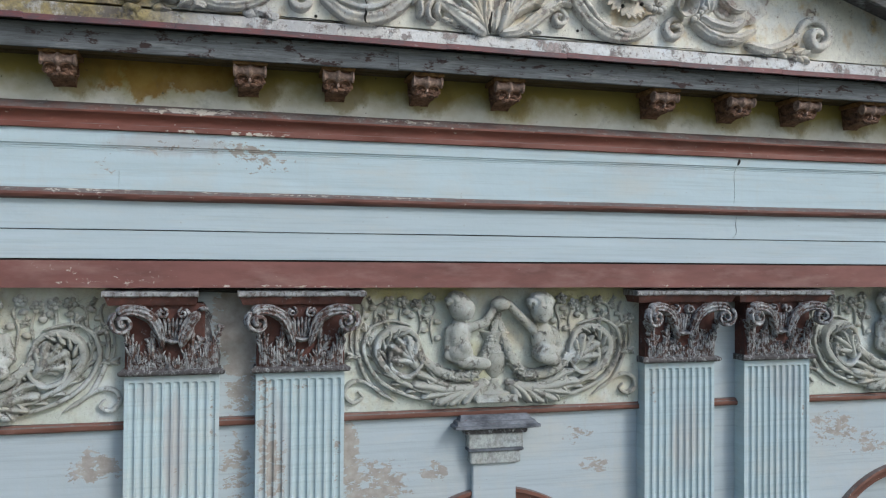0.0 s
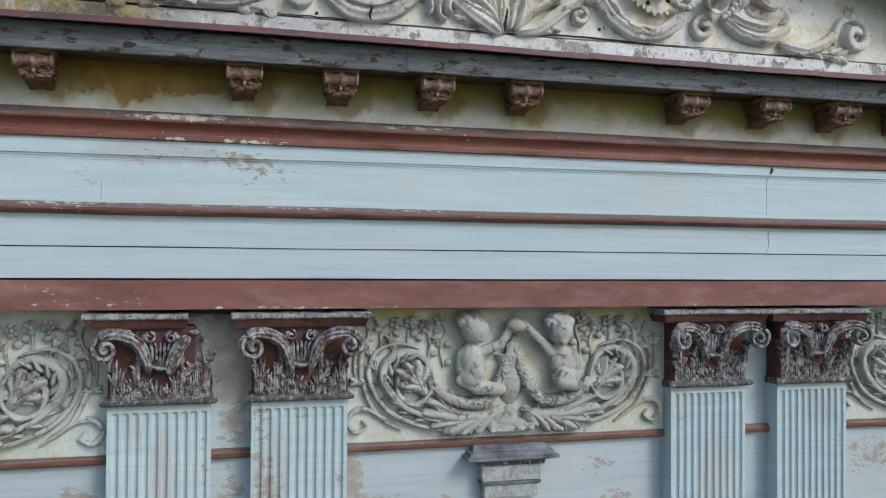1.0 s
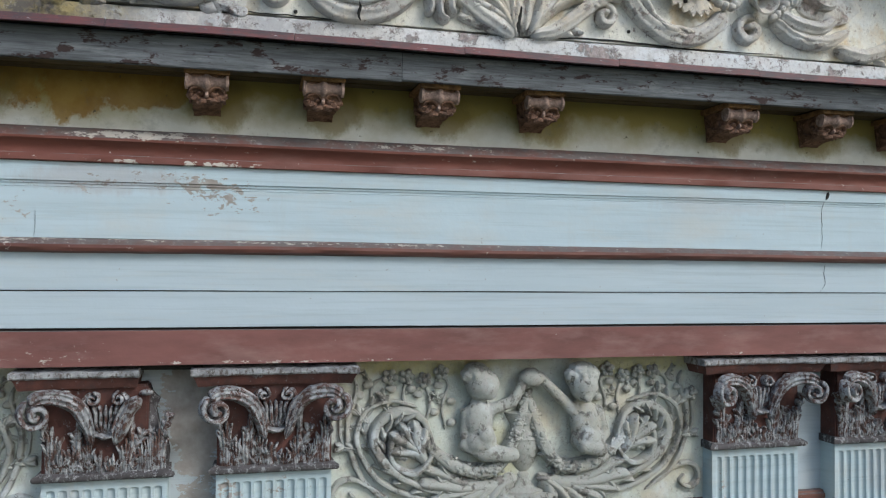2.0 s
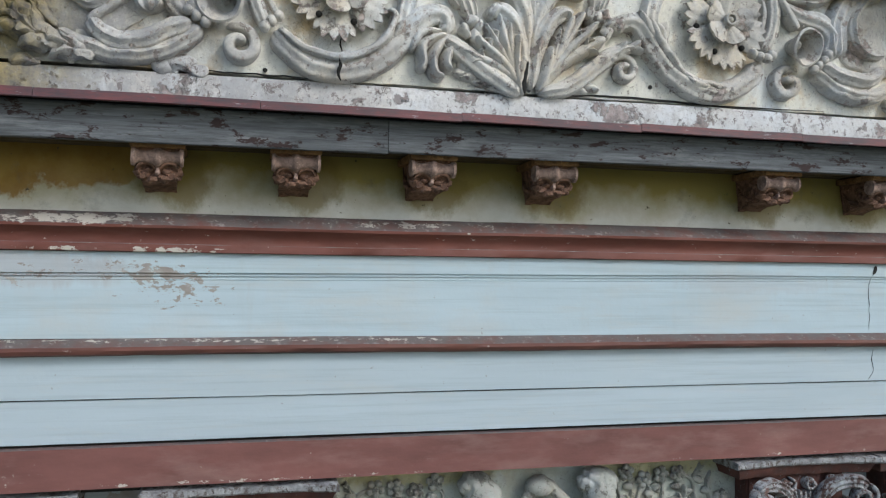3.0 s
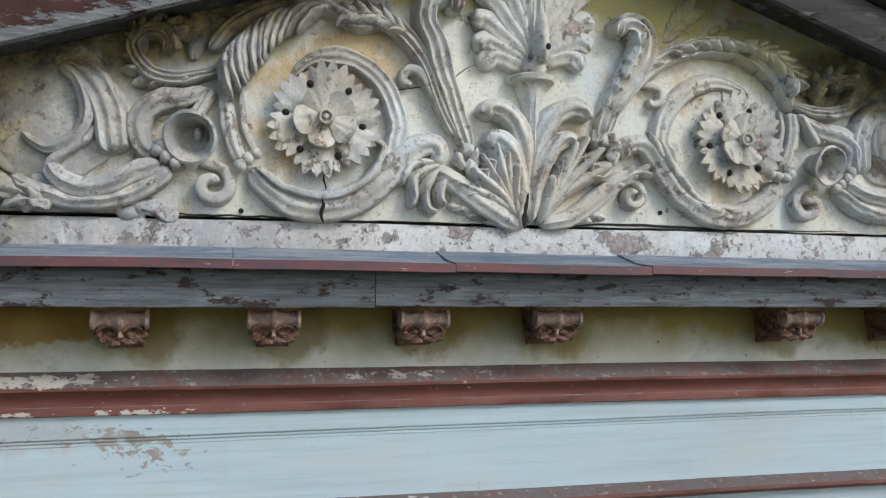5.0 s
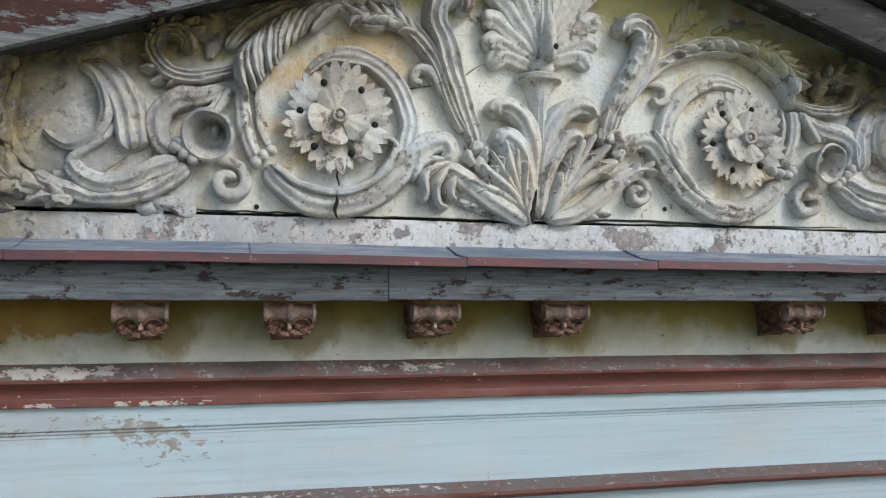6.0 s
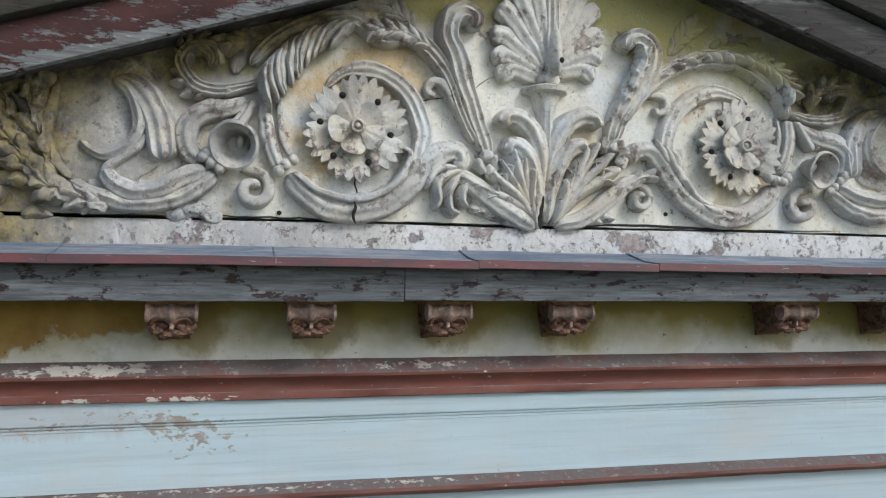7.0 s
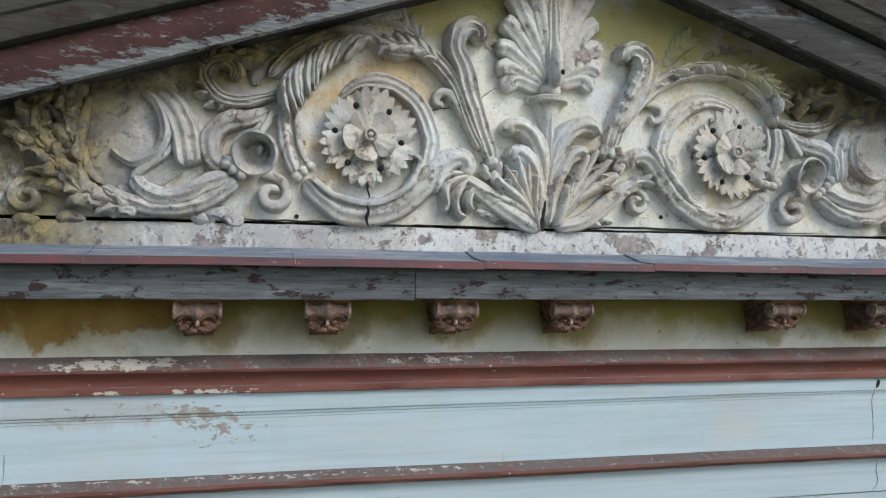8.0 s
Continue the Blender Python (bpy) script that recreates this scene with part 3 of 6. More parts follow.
def ribbon(bm, pts, width, height, base=(0, 0, 0), axes=FACADE, ribs=0, ends=(0.25, 0.25), nq=8, lean=0.0, rise=None):
    """A raised moulded stem along a line in a plane. width and height are full size at the middle; ends: what is left of them at each end."""
    ax, az, out = axes
    base = Vector(base)
    n = len(pts) - 1
    total = sum((pts[i + 1] - pts[i]).length for i in range(n))
    cap = min(0.4, 0.5 * width / max(total, 1e-6))
    rows = []
    for i, p in enumerate(pts):
        s = i / n
        a, b = pts[max(i - 1, 0)], pts[min(i + 1, n)]
        d = (b - a).normalized()
        side = Vector((-d.y, d.x))
        k = min(1.0, ends[0] + (1 - ends[0]) * min(1, s / 0.3), ends[1] + (1 - ends[1]) * min(1, (1 - s) / 0.35))
        k *= math.sqrt(max(0.03, 1 - max(0.0, 1 - s / cap, 1 - (1 - s) / cap) ** 2))
        w, h = width / 2 * k, height * (0.45 + 0.55 * k)
        if rise:
            h *= rise[0] + (rise[1] - rise[0]) * s
        row = []
        for j in range(nq + 1):
            q = -1 + 2 * j / nq
            dome = math.sqrt(max(0.0, 1 - abs(q) ** 5))
            if ribs:
                dome *= 0.76 + 0.24 * math.cos(math.pi * q) if ribs == 1 else 0.91 + 0.09 * math.cos(ribs * math.pi * q)
            c = p + side * (q * w)
            row.append(base + ax * c.x + az * c.y + out * (h * dome * (1 + lean * q) - 0.006))
        rows.append(row)
    vs = grid(bm, rows)
    for row in (vs[0], vs[-1]):
        if len(row) > 2:
            bm.faces.new(row)
    return bm


def plume(bm, spine, fingers, reach, wide, height, sides=(-1, 1), spread=55.0, y=0.0, rib=0.0, rise=(0.55, 1.15), lobe=0.5, early=1.25):
    """A raffled leaf: creased fingers that leave a curved spine one after another and bend away from it."""
    line = along(spine, 12)
    n = len(line) - 1
    for k in range(fingers):
        for sg in sides:
            i0 = int((0.02 + 0.80 * k / max(1, fingers - 1)) * (n - 1))
            env = 0.62 + 0.38 * math.sin(math.pi * (0.15 + 0.75 * k / fingers))
            p, pts, steps = line[i0].copy(), [line[i0].copy()], 7
            for j in range(steps):
                i = min(n - 1, i0 + int(j * 0.5))
                d = line[i + 1] - line[i]
                a = math.atan2(d.y, d.x) + sg * radians(spread) * ((j + 1) / steps) ** early
                p = p + Vector((math.cos(a), math.sin(a))) * (reach * env / steps)
                pts.append(p)
            ribbon(bm, along(pts, 2), wide * (0.85 + 0.3 * env), height * (0.85 + 0.12 * ((k + (sg > 0)) % 2)), (0, y - 0.0035 * k, 0), FACADE, 1, (0.45, lobe), 8, 0.18 * sg, rise)
    if rib:
        ribbon(bm, line, rib, height * 1.1, (0, y, 0), FACADE, 2, (0.8, 0.4), 10, 0.0, rise)
    return bm


def fan(bm, foot, tips, wide, height, y=0.0, bow=0.12, rise=(0.5, 1.3)):
    """An acanthus leaf whose creased lobes all spring from its foot and spread to their own tips."""
    foot = Vector(foot)
    axis = sum((Vector(t) - foot for t in tips), Vector((0, 0))).normalized()
    for k, tip in enumerate(tips):
        d = Vector(tip) - foot
        off = axis.x * d.y - axis.y * d.x
        side = Vector((-axis.y, axis.x))
        mid = foot + d * 0.55 - side * off * bow * 2
        near = foot + d * 0.22 - side * off * bow * 1.6
        ribbon(bm, along((foot, near, mid, foot + d * 0.82 - side * off * bow * 0.6, Vector(tip)), 5), wide * (0.9 + 0.2 * math.sin(k * 2.4)), height * (0.88 + 0.14 * (k % 2)), (0, y - 0.003 * (k % 3), 0), FACADE, 1, (0.35, 0.72), 10, 0.0, rise)
        # a smaller tooth on each flank of the lobe
        for sg in (-1, 1):
            a = math.atan2(d.y, d.x) + sg * 0.55
            p = foot + d * 0.70 - side * off * bow
            ribbon(bm, along((p, p + Vector((math.cos(a), math.sin(a))) * d.length * 0.10, p + Vector((math.cos(a + sg * 0.2), math.sin(a + sg * 0.2))) * d.length * 0.20), 4), wide * 0.55, height * 0.85, (0, y, 0), FACADE, 1, (0.7, 0.5), 6, 0.0, (0.9, 1.2))
    return bm


def ball(bm, at, r, squash=(1, 1, 1), detail=2):
    bmesh.ops.create_icosphere(bm, subdivisions=detail, radius=1.0, matrix=Matrix.LocRotScale(at, None, (r * squash[0], r * squash[1], r * squash[2])))
    return bm


def lathe(bm, profile, at, axis="Z", n=20):
    """A turned shape from (radius, height) pairs."""
    at = Vector(at)
    rows = []
    for r, h in profile:
        row = []
        for k in range(n):
            a = 2 * math.pi * k / n
            c, s = r * math.cos(a), r * math.sin(a)
            row.append(at + {"Z": Vector((c, s, h)), "X": Vector((h, c, s)), "Y": Vector((c, h, s))}[axis])
        rows.append(row)
    vs = grid(bm, rows, False, True)
    bm.faces.new(vs[0])
    bm.faces.new(vs[-1])
    return bm


# ---- ground and the body of the house ----
bm = bmesh.new()
bmesh.ops.create_grid(bm, x_segments=40, y_segments=40, size=1500)
tagged(part("ground", bm, M_GROUND), "flat ground of gravel and short grass", "ground", kind="structure")
bm = bmesh.new()
block(bm, -9.0, 12.6, 0.42, 12.0, 0.0, 9.6, 0)
tagged(part("wall_back", bm, M_WALL), "plain pale plastered body of the house", "wall", kind="structure")
bm = bmesh.new()
grid(bm, [[(-9.4, -0.3, 9.78), (-9.4, 6.2, 12.2), (-9.4, 12.4, 9.7)], [(-2.6, -0.3, 9.78), (-2.6, 6.2, 12.2), (-2.6, 12.4, 9.7)]])
grid(bm, [[(6.3, -0.3, 9.78), (6.3, 6.2, 12.2), (6.3, 12.4, 9.7)], [(13.0, -0.3, 9.78), (13.0, 6.2, 12.2), (13.0, 12.4, 9.7)]])
bmesh.ops.solidify(bm, geom=bm.faces, thickness=0.12)
tagged(part("main_roof", bm, M_ROOF), "red tiled roof of the house", "roof", kind="structure")

# ---- wall behind the pilasters, with blind arches ----
WALL_Y = 0.13
AXIS = 1.80
BAY = 3.70
ARCH_R, ARCH_Z = 0.95, 5.74


def bay_wall(cx, half, name):
    bm = bmesh.new()
    n = 32
    arc = [(cx + ARCH_R * math.cos(math.pi * (1 - k / n)), ARCH_Z + ARCH_R * math.sin(math.pi * (1 - k / n))) for k in range(n + 1)]
    top = [(cx - half + 2 * half * k / n, 8.16) for k in range(n + 1)]
    rows = []
    for s in range(9):
        t = s / 8
        rows.append([(a[0] + (b[0] - a[0]) * t, WALL_Y, a[1] + (b[1] - a[1]) * t) for a, b in zip(arc, top)])
    reveal = [[(x, y, z) for x, z in arc] for y in (WALL_Y + 0.12, WALL_Y)]
    grid(bm, reveal + rows[1:])
    for sx in (-1, 1):
        e = cx + sx * ARCH_R
        w = cx + sx * half
        grid(bm, [[(e, WALL_Y + 0.12, 0), (e, WALL_Y, 0), (w, WALL_Y, 0)], [(e, WALL_Y + 0.12, ARCH_Z), (e, WALL_Y, ARCH_Z), (w, WALL_Y, 8.16)]])
    block(bm, cx - half, cx + half, WALL_Y + 0.115, 0.42, 0.0, 8.16, 0)
    wobble(bm, 0.004, 0.5, cx)
    return tagged(part(name, bm, M_WALL), "pale blue limewashed wall, flaking to beige plaster", "wall", kind="structure")


for k in range(-1, 2):
    bay_wall(AXIS + BAY * k, BAY / 2, "wall_bay_%d" % (k + 2))

# arch trims: brown moulded bands round the blind arches
for k in range(-1, 2):
    bm = bmesh.new()
    n = 48
    rows = []
    for i in range(n + 1):
        a = math.pi * i / n
        rows.append([(AXIS + BAY * k + r * math.cos(a), y, ARCH_Z + r * math.sin(a)) for r, y in ((ARCH_R - 0.09, WALL_Y + 0.03), (ARCH_R - 0.09, WALL_Y - 0.02), (ARCH_R - 0.04, WALL_Y - 0.03), (ARCH_R - 0.03, WALL_Y - 0.045), (ARCH_R - 0.005, WALL_Y - 0.045), (ARCH_R, WALL_Y - 0.03), (ARCH_R, WALL_Y + 0.03))])
    vs = grid(bm, rows, False, True)
    bm.faces.new(vs[0])
    bm.faces.new(vs[-1])
    wobble(bm, 0.003, 0.2, k)
    tagged(part("arch_trim", bm, M_TRIM), "brown painted arch moulding on the wall", "trim", "arch mouldings", "structure")

# ---- entablature ----
EX0, EX1 = -5.6, 9.2
ent = thing("entablature", "pale blue entablature with brick-red mouldings, paint flaking", "entablature", kind="structure")


def course(name, profile, material, label="", worn=0.0025, back=0.42, seed=0.0):
    return part(name, moulding(profile, EX0, EX1, back, 0.05, worn, seed), material, ent, label, 35)


course("red_band", ((-0.104, 8.155), (-0.104, 8.24), (-0.104, 8.327)), M_RED, "dull red painted band", 0.0019, seed=1)
course("groove", ((-0.035, 8.327), (-0.035, 8.340)), M_DARK, "", 0.001, seed=2)
course("lower_fascia", ((-0.055, 8.340), (-0.055, 8.43), (-0.055, 8.521)), M_FASCIA, "", 0.0015, seed=3)
# near-black strip: the shadow line at the fascia step, put into the colour
course("groove", ((-0.040, 8.521), (-0.040, 8.527)), M_DARK, "", 0.001, seed=4)
course("upper_fascia", ((-0.064, 8.527), (-0.064, 8.62), (-0.064, 8.712)), M_FASCIA, "", 0.0015, seed=5)
course("roll_moulding", ((-0.066, 8.712), (-0.088, 8.715), (-0.108, 8.722), (-0.118, 8.737), (-0.116, 8.752), (-0.100, 8.764), (-0.075, 8.776), (-0.05, 8.784)), M_ROLL, "brown half-round moulding with dusty upper edge", 0.003, seed=6)
course("frieze", ((-0.045, 8.784), (-0.045, 8.90), (-0.047, 9.0), (-0.046, 9.052), (-0.042, 9.054), (-0.046, 9.056), (-0.046, 9.066), (-0.038, 9.067), (-0.038, 9.071), (-0.048, 9.072), (-0.049, 9.079), (-0.040, 9.080), (-0.040, 9.084), (-0.052, 9.086), (-0.053, 9.160)), M_FRIEZE, "pale blue frieze with scratched grooves and peeled patches", 0.0015, seed=7)
for v in bpy.data.objects["frieze"].data.vertices:
    if 9.045 < v.co.z < 9.095 and v.co.y < 0:
        v.co.z += 0.0055 * (v.co.x - 1.6) - 0.006
course("cornice_moulding", ((-0.072, 9.160), (-0.076, 9.163), (-0.076, 9.194), (-0.074, 9.197), (-0.075, 9.215), (-0.083, 9.236), (-0.104, 9.255), (-0.118, 9.262), (-0.120, 9.274), (-0.112, 9.283), (-0.085, 9.305), (-0.045, 9.332)), M_CORNICE, "brick-red cornice moulding, chipped along the top", 0.003, seed=8)
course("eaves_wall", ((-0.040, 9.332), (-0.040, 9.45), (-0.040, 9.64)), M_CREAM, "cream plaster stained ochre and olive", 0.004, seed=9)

# ---- eaves: soffit, fascia boards, sheet-metal covering ----
eaves = thing("eaves", "weathered grey timber eaves under sheet metal", "eaves", kind="structure")
bm = bmesh.new()
for k in range(3):
    block(bm, EX0, EX1, -0.350 + 0.105 * k, -0.248 + 0.105 * k, 9.618 + 0.002 * (k % 2), 9.65, 0.003)
part("soffit", bm, M_SOFFIT, eaves, "brown soffit boards")
for k, (a, b) in enumerate(((-5.6, -2.9), (-2.897, 0.957), (0.961, 4.02), (4.024, 6.6), (6.604, 9.2))):
    dz = (0.0, -0.003, 0.002, 0.0, 0.003)[k]
    bm = moulding(((-0.368, 9.596 + dz), (-0.372, 9.600 + dz), (-0.374, 9.67), (-0.377, 9.735), (-0.373, 9.74)), a, b, -0.345, 0.05, 0.003, 11 + k)
    part("fascia_board", bm, M_FASCIA_WOOD, eaves, "grey weathered board with paint flakes", 35)
bm = bmesh.new()
block(bm, EX0, EX1, -0.36, -0.08, 9.66, 9.752, 0)
part("core", bm, M_DARK, eaves)
x = -5.55
k = 0
while x < 9.1:
    w = 0.852
    sag = 0.0015 * math.sin(k * 2.3)
    bm = bmesh.new()
    rows = []
    for i in range(9):
        s = i / 8
        xx = x + 0.0005 + (w - 0.001) * s
        z0 = 9.768 + sag + 0.003 * math.sin(s * 3.1 + k)
        rows.append([(xx, -0.448, z0), (xx, -0.30, z0 + 0.018), (xx, -0.108, z0 + 0.068), (xx, -0.108, z0 + 0.060), (xx, -0.30, z0 + 0.010), (xx, -0.440, z0 - 0.006)])
    vs = grid(bm, rows, False, True)
    bm.faces.new(vs[0])
    bm.faces.new(vs[-1])
    sheet = part("cover_sheet", bm, M_SHEET, eaves, "blue-grey painted sheet metal", 30)
    bm = bmesh.new()
    rows = []
    for i in range(9):
        s = i / 8
        xx = x + 0.001 + (w - 0.002) * s
        z0 = 9.768 + sag + 0.003 * math.sin(s * 3.1 + k)
        rows.append([(xx, -0.452, z0 + 0.003), (xx, -0.455, z0 - 0.032), (xx, -0.446, z0 - 0.035), (xx, -0.444, z0 - 0.002)])
    vs = grid(bm, rows, False, True)
    bm.faces.new(vs[0])
    bm.faces.new(vs[-1])
    part("drip_edge", bm, M_DRIP, eaves, "red painted drip edge", 30)
    bm = bmesh.new()
    grid(bm, [[(x - 0.003, -0.450, 9.772 + sag), (x + 0.0015, -0.450, 9.773 + sag)], [(x - 0.003, -0.30, 9.790 + sag), (x + 0.0015, -0.30, 9.791 + sag)], [(x - 0.003, -0.108, 9.840 + sag), (x + 0.0015, -0.108, 9.841 + sag)]])
    bmesh.ops.solidify(bm, geom=bm.faces, thickness=0.002)
    part("seam", bm, M_SHEET, eaves)
    x += w
    k += 1

# ---- pediment ----
PED_X, PED_Z = 1.84, 11.29
SLOPE_L, SLOPE_R = 0.336, 0.326
TYMP_Y = -0.10


def rake_z(x):
    return PED_Z + (x - PED_X) * SLOPE_L if x < PED_X else PED_Z - (x - PED_X) * SLOPE_R


ped = thing("pediment", "old stuccoed pediment with weathered timber raking cornice", "pediment", kind="structure")
bm = moulding(((-0.125, 9.825), (-0.128, 9.86), (-0.120, 9.925), (-0.112, 9.945), (-0.06, 9.952)), -2.3, 5.9, 0.1, 0.025, 0.006, 21)
part("ledge", bm, M_LEDGE, ped, "broken plaster ledge, flaking to brown", 40)
for name, a, b in (("left", -2.25, 1.694), ("right", 1.6945, 5.75)):
    bm = bmesh.new()
    rows = []
    n = int((b - a) / 0.05)
    for i in range(n + 1):
        x = a + (b - a) * i / n
        zb = 9.962 + 0.006 * noise.noise((x * 3, 0, 2)) + 0.004 * noise.noise((x * 14, 0, 4))
        zt = max(rake_z(x) + 0.1, zb + 0.02)
        rows.append([(x, 0.1, zb)] + [(x, TYMP_Y + (0.0 if j else 0.004) + 0.003 * noise.noise((x * 2.5, j * 0.4, 7)), zb + (zt - zb) * j / 14) for j in range(15)] + [(x, 0.1, zt)])
    vs = grid(bm, rows, False, True)
    bm.faces.new(vs[0])
    bm.faces.new(vs[-1])
    part("tympanum_slab", bm, M_TYMP, ped, "cream plaster slab, stained yellow and grey", 40)
bm = bmesh.new()
grid(bm, [[(-2.2, 0.05, 9.9), (PED_X, 0.05, 9.9), (5.8, 0.05, 9.9)], [(-2.2, 0.05, 9.93), (PED_X, 0.05, PED_Z), (5.8, 0.05, 9.97)]])
bmesh.ops.solidify(bm, geom=bm.faces, thickness=0.05)
part("backing", bm, M_DARK, ped)


def rake(name, profile, material, side, label="", worn=0.003, back=-0.08, seed=0.0):
    a, b = (-2.75, PED_X) if side < 0 else (PED_X, 6.25)
    bm = moulding(profile, a, b, back, 0.06, worn, seed)
    for v in bm.verts:
        v.co.z += rake_z(v.co.x)
    return part(name, bm, material, ped, label, 35)


for side in (-1, 1):
    low = M_RAKE_WOOD if side < 0 else M_RAKE_DARK
    rake("raking_board", ((-0.37, 0.0), (-0.385, 0.006), (-0.398, 0.055), (-0.404, 0.072), (-0.408, 0.090), (-0.416, 0.182), (-0.41, 0.190)), low, side, "weathered raking board, dark red paint flaking to grey", seed=35 + side, back=-0.36)
    rake("raking_groove", ((-0.40, 0.190), (-0.40, 0.202)), M_DARK, side, seed=38 + side, back=-0.2)
    rake("raking_top_board", ((-0.47, 0.202), (-0.475, 0.21), (-0.485, 0.30), (-0.50, 0.31), (-0.51, 0.50), (-0.50, 0.51)), M_RAKE_TOP, side, "dark brown upper board", seed=41 + side, back=-0.2)
    rake("raking_soffit", ((-0.359, 0.042 if side < 0 else 0.085), (-0.359, 0.16)), M_RAKE_DARK, side, "dark soffit boards", seed=44 + side, back=-0.08)
    rake("pediment_roof", ((-0.54, 0.515), (-0.54, 0.54)), M_SHEET, side, "sheet-metal roof edge", seed=47 + side, back=3.0)

# ---- consoles under the eaves ----
def console():
    top = thing("console", "brown terracotta scroll console with a ragged carved leaf", "console", "consoles under the eaves")
    hw = 0.082
    prof = ((-0.04, 0.0), (-0.285, 0.0), (-0.288, -0.03), (-0.27, -0.062), (-0.262, -0.09), (-0.250, -0.112), (-0.22, -0.130), (-0.17, -0.136), (-0.12, -0.142), (-0.08, -0.155), (-0.04, -0.165))
    bm = bmesh.new()
    rows = [[(sx * hw * w, y, z) for y, z in prof] for sx, w in ((-1, 0.94), (-1, 1.0), (-0.4, 1.02), (0.4, 1.02), (1, 1.0), (1, 0.94))]
    rows = [[(x * (1 + 1.6 * min(0.0, z + 0.05)), y, z) for x, y, z in row] for row in rows]
    vs = grid(bm, rows, False, True)
    bm.faces.new(vs[0])
    bm.faces.new(vs[-1])
    bmesh.ops.subdivide_edges(bm, edges=[e for e in bm.edges if e.calc_length() > 0.03], cuts=2, use_grid_fill=True)
    wobble(bm, 0.009, 0.045, 1)
    part("body", bm, M_TERRA, top)
    bm = bmesh.new()
    block(bm, -0.108, 0.108, -0.322, -0.04, -0.010, 0.02, 0.004)
    part("cover_plate", bm, M_TERRA_OCHRE, top, "ochre-brown cover plate")
    bm = bmesh.new()
    lathe(bm, ((0.020, -0.104), (0.038, -0.102), (0.039, -0.090), (0.029, -0.084), (0.025, -0.066), (0.024, -0.045), (0.030, -0.020), (0.037, -0.012), (0.042, -0.007), (0.042, 0.007), (0.037, 0.012), (0.030, 0.020), (0.024, 0.045), (0.025, 0.066), (0.029, 0.084), (0.039, 0.090), (0.038, 0.102), (0.020, 0.104)), (0, -0.284, -0.045), "X", 16)
    wobble(bm, 0.002, 0.04, 3)
    part("roll", bm, M_TERRA_PINK, top, "pinkish spool-shaped roll")
    for sx in (-1, 1):
        bm = bmesh.new()
        axes = (Vector((0, -1, 0)), Vector((0, 0, 1)), Vector((sx, 0, 0)))
        ribbon(bm, spiral(0.215, -0.07, 0.062, 0.008, 160, -560, 44), 0.022, 0.016, (sx * hw, 0, 0), axes, 0, (0.7, 0.5), 6)
        ribbon(bm, along(((0.17, -0.12), (0.12, -0.11), (0.085, -0.09), (0.06, -0.05)), 6), 0.025, 0.014, (sx * hw, 0, 0), axes, 0, (0.6, 0.4), 6)
        part("side_scroll", bm, M_TERRA, top)
        bm = bmesh.new()
        arc = [Vector((sx * 0.045 + 0.036 * math.cos(radians(q)), -0.098 + 0.030 * math.sin(radians(q)))) for q in range(190, -11, -20)]
        ribbon(bm, arc, 0.020, 0.075, (0, -0.225, 0), FACADE, 0, (0.7, 0.7), 7)
        wobble(bm, 0.004, 0.03, sx)
        part("leaf_brow", bm, M_TERRA, top, "", 60)
        bm = ball(bmesh.new(), (sx * 0.036, -0.256, -0.103), 0.021, (1.1, 1.0, 0.6), 3)
        wobble(bm, 0.010, 0.025, sx)
        part("leaf_lobe", bm, M_TERRA, top)
        bm = bmesh.new()
        for j in range(5):
            ball(bm, (sx * (0.014 + 0.016 * j), -0.245 - 0.008 * (j % 2), -0.128 + 0.006 * j - 0.012 * (j % 2)), 0.020, (1.1, 1.3, 0.8), 2)
        wobble(bm, 0.016, 0.018, sx + 3)
        part("ragged_leaf", bm, M_TERRA, top, "", 60)
    bm = bmesh.new()
    ribbon(bm, along(((0, -0.066), (0.001, -0.090), (-0.001, -0.110), (0.001, -0.126)), 6), 0.026, 0.085, (0, -0.212, 0), FACADE, 0, (0.7, 0.6), 8, 0.0, (0.9, 1.0))
    wobble(bm, 0.005, 0.025, 4)
    part("front_tongue", bm, M_TERRA_PINK, top, "pinkish tongue")
    return top


first = console()
SPOTS = (-1.125, 0.005, 0.58, 1.170, 1.768, 2.955, 3.60, 4.17, 4.76)
for k, cx in enumerate(SPOTS):
    m = pose(cx, 0, 9.592, 0, 0, 1.5 * math.sin(k * 2.7))
    if k == 0:
        first.matrix_world = m
    else:
        copy_thing(first, m)

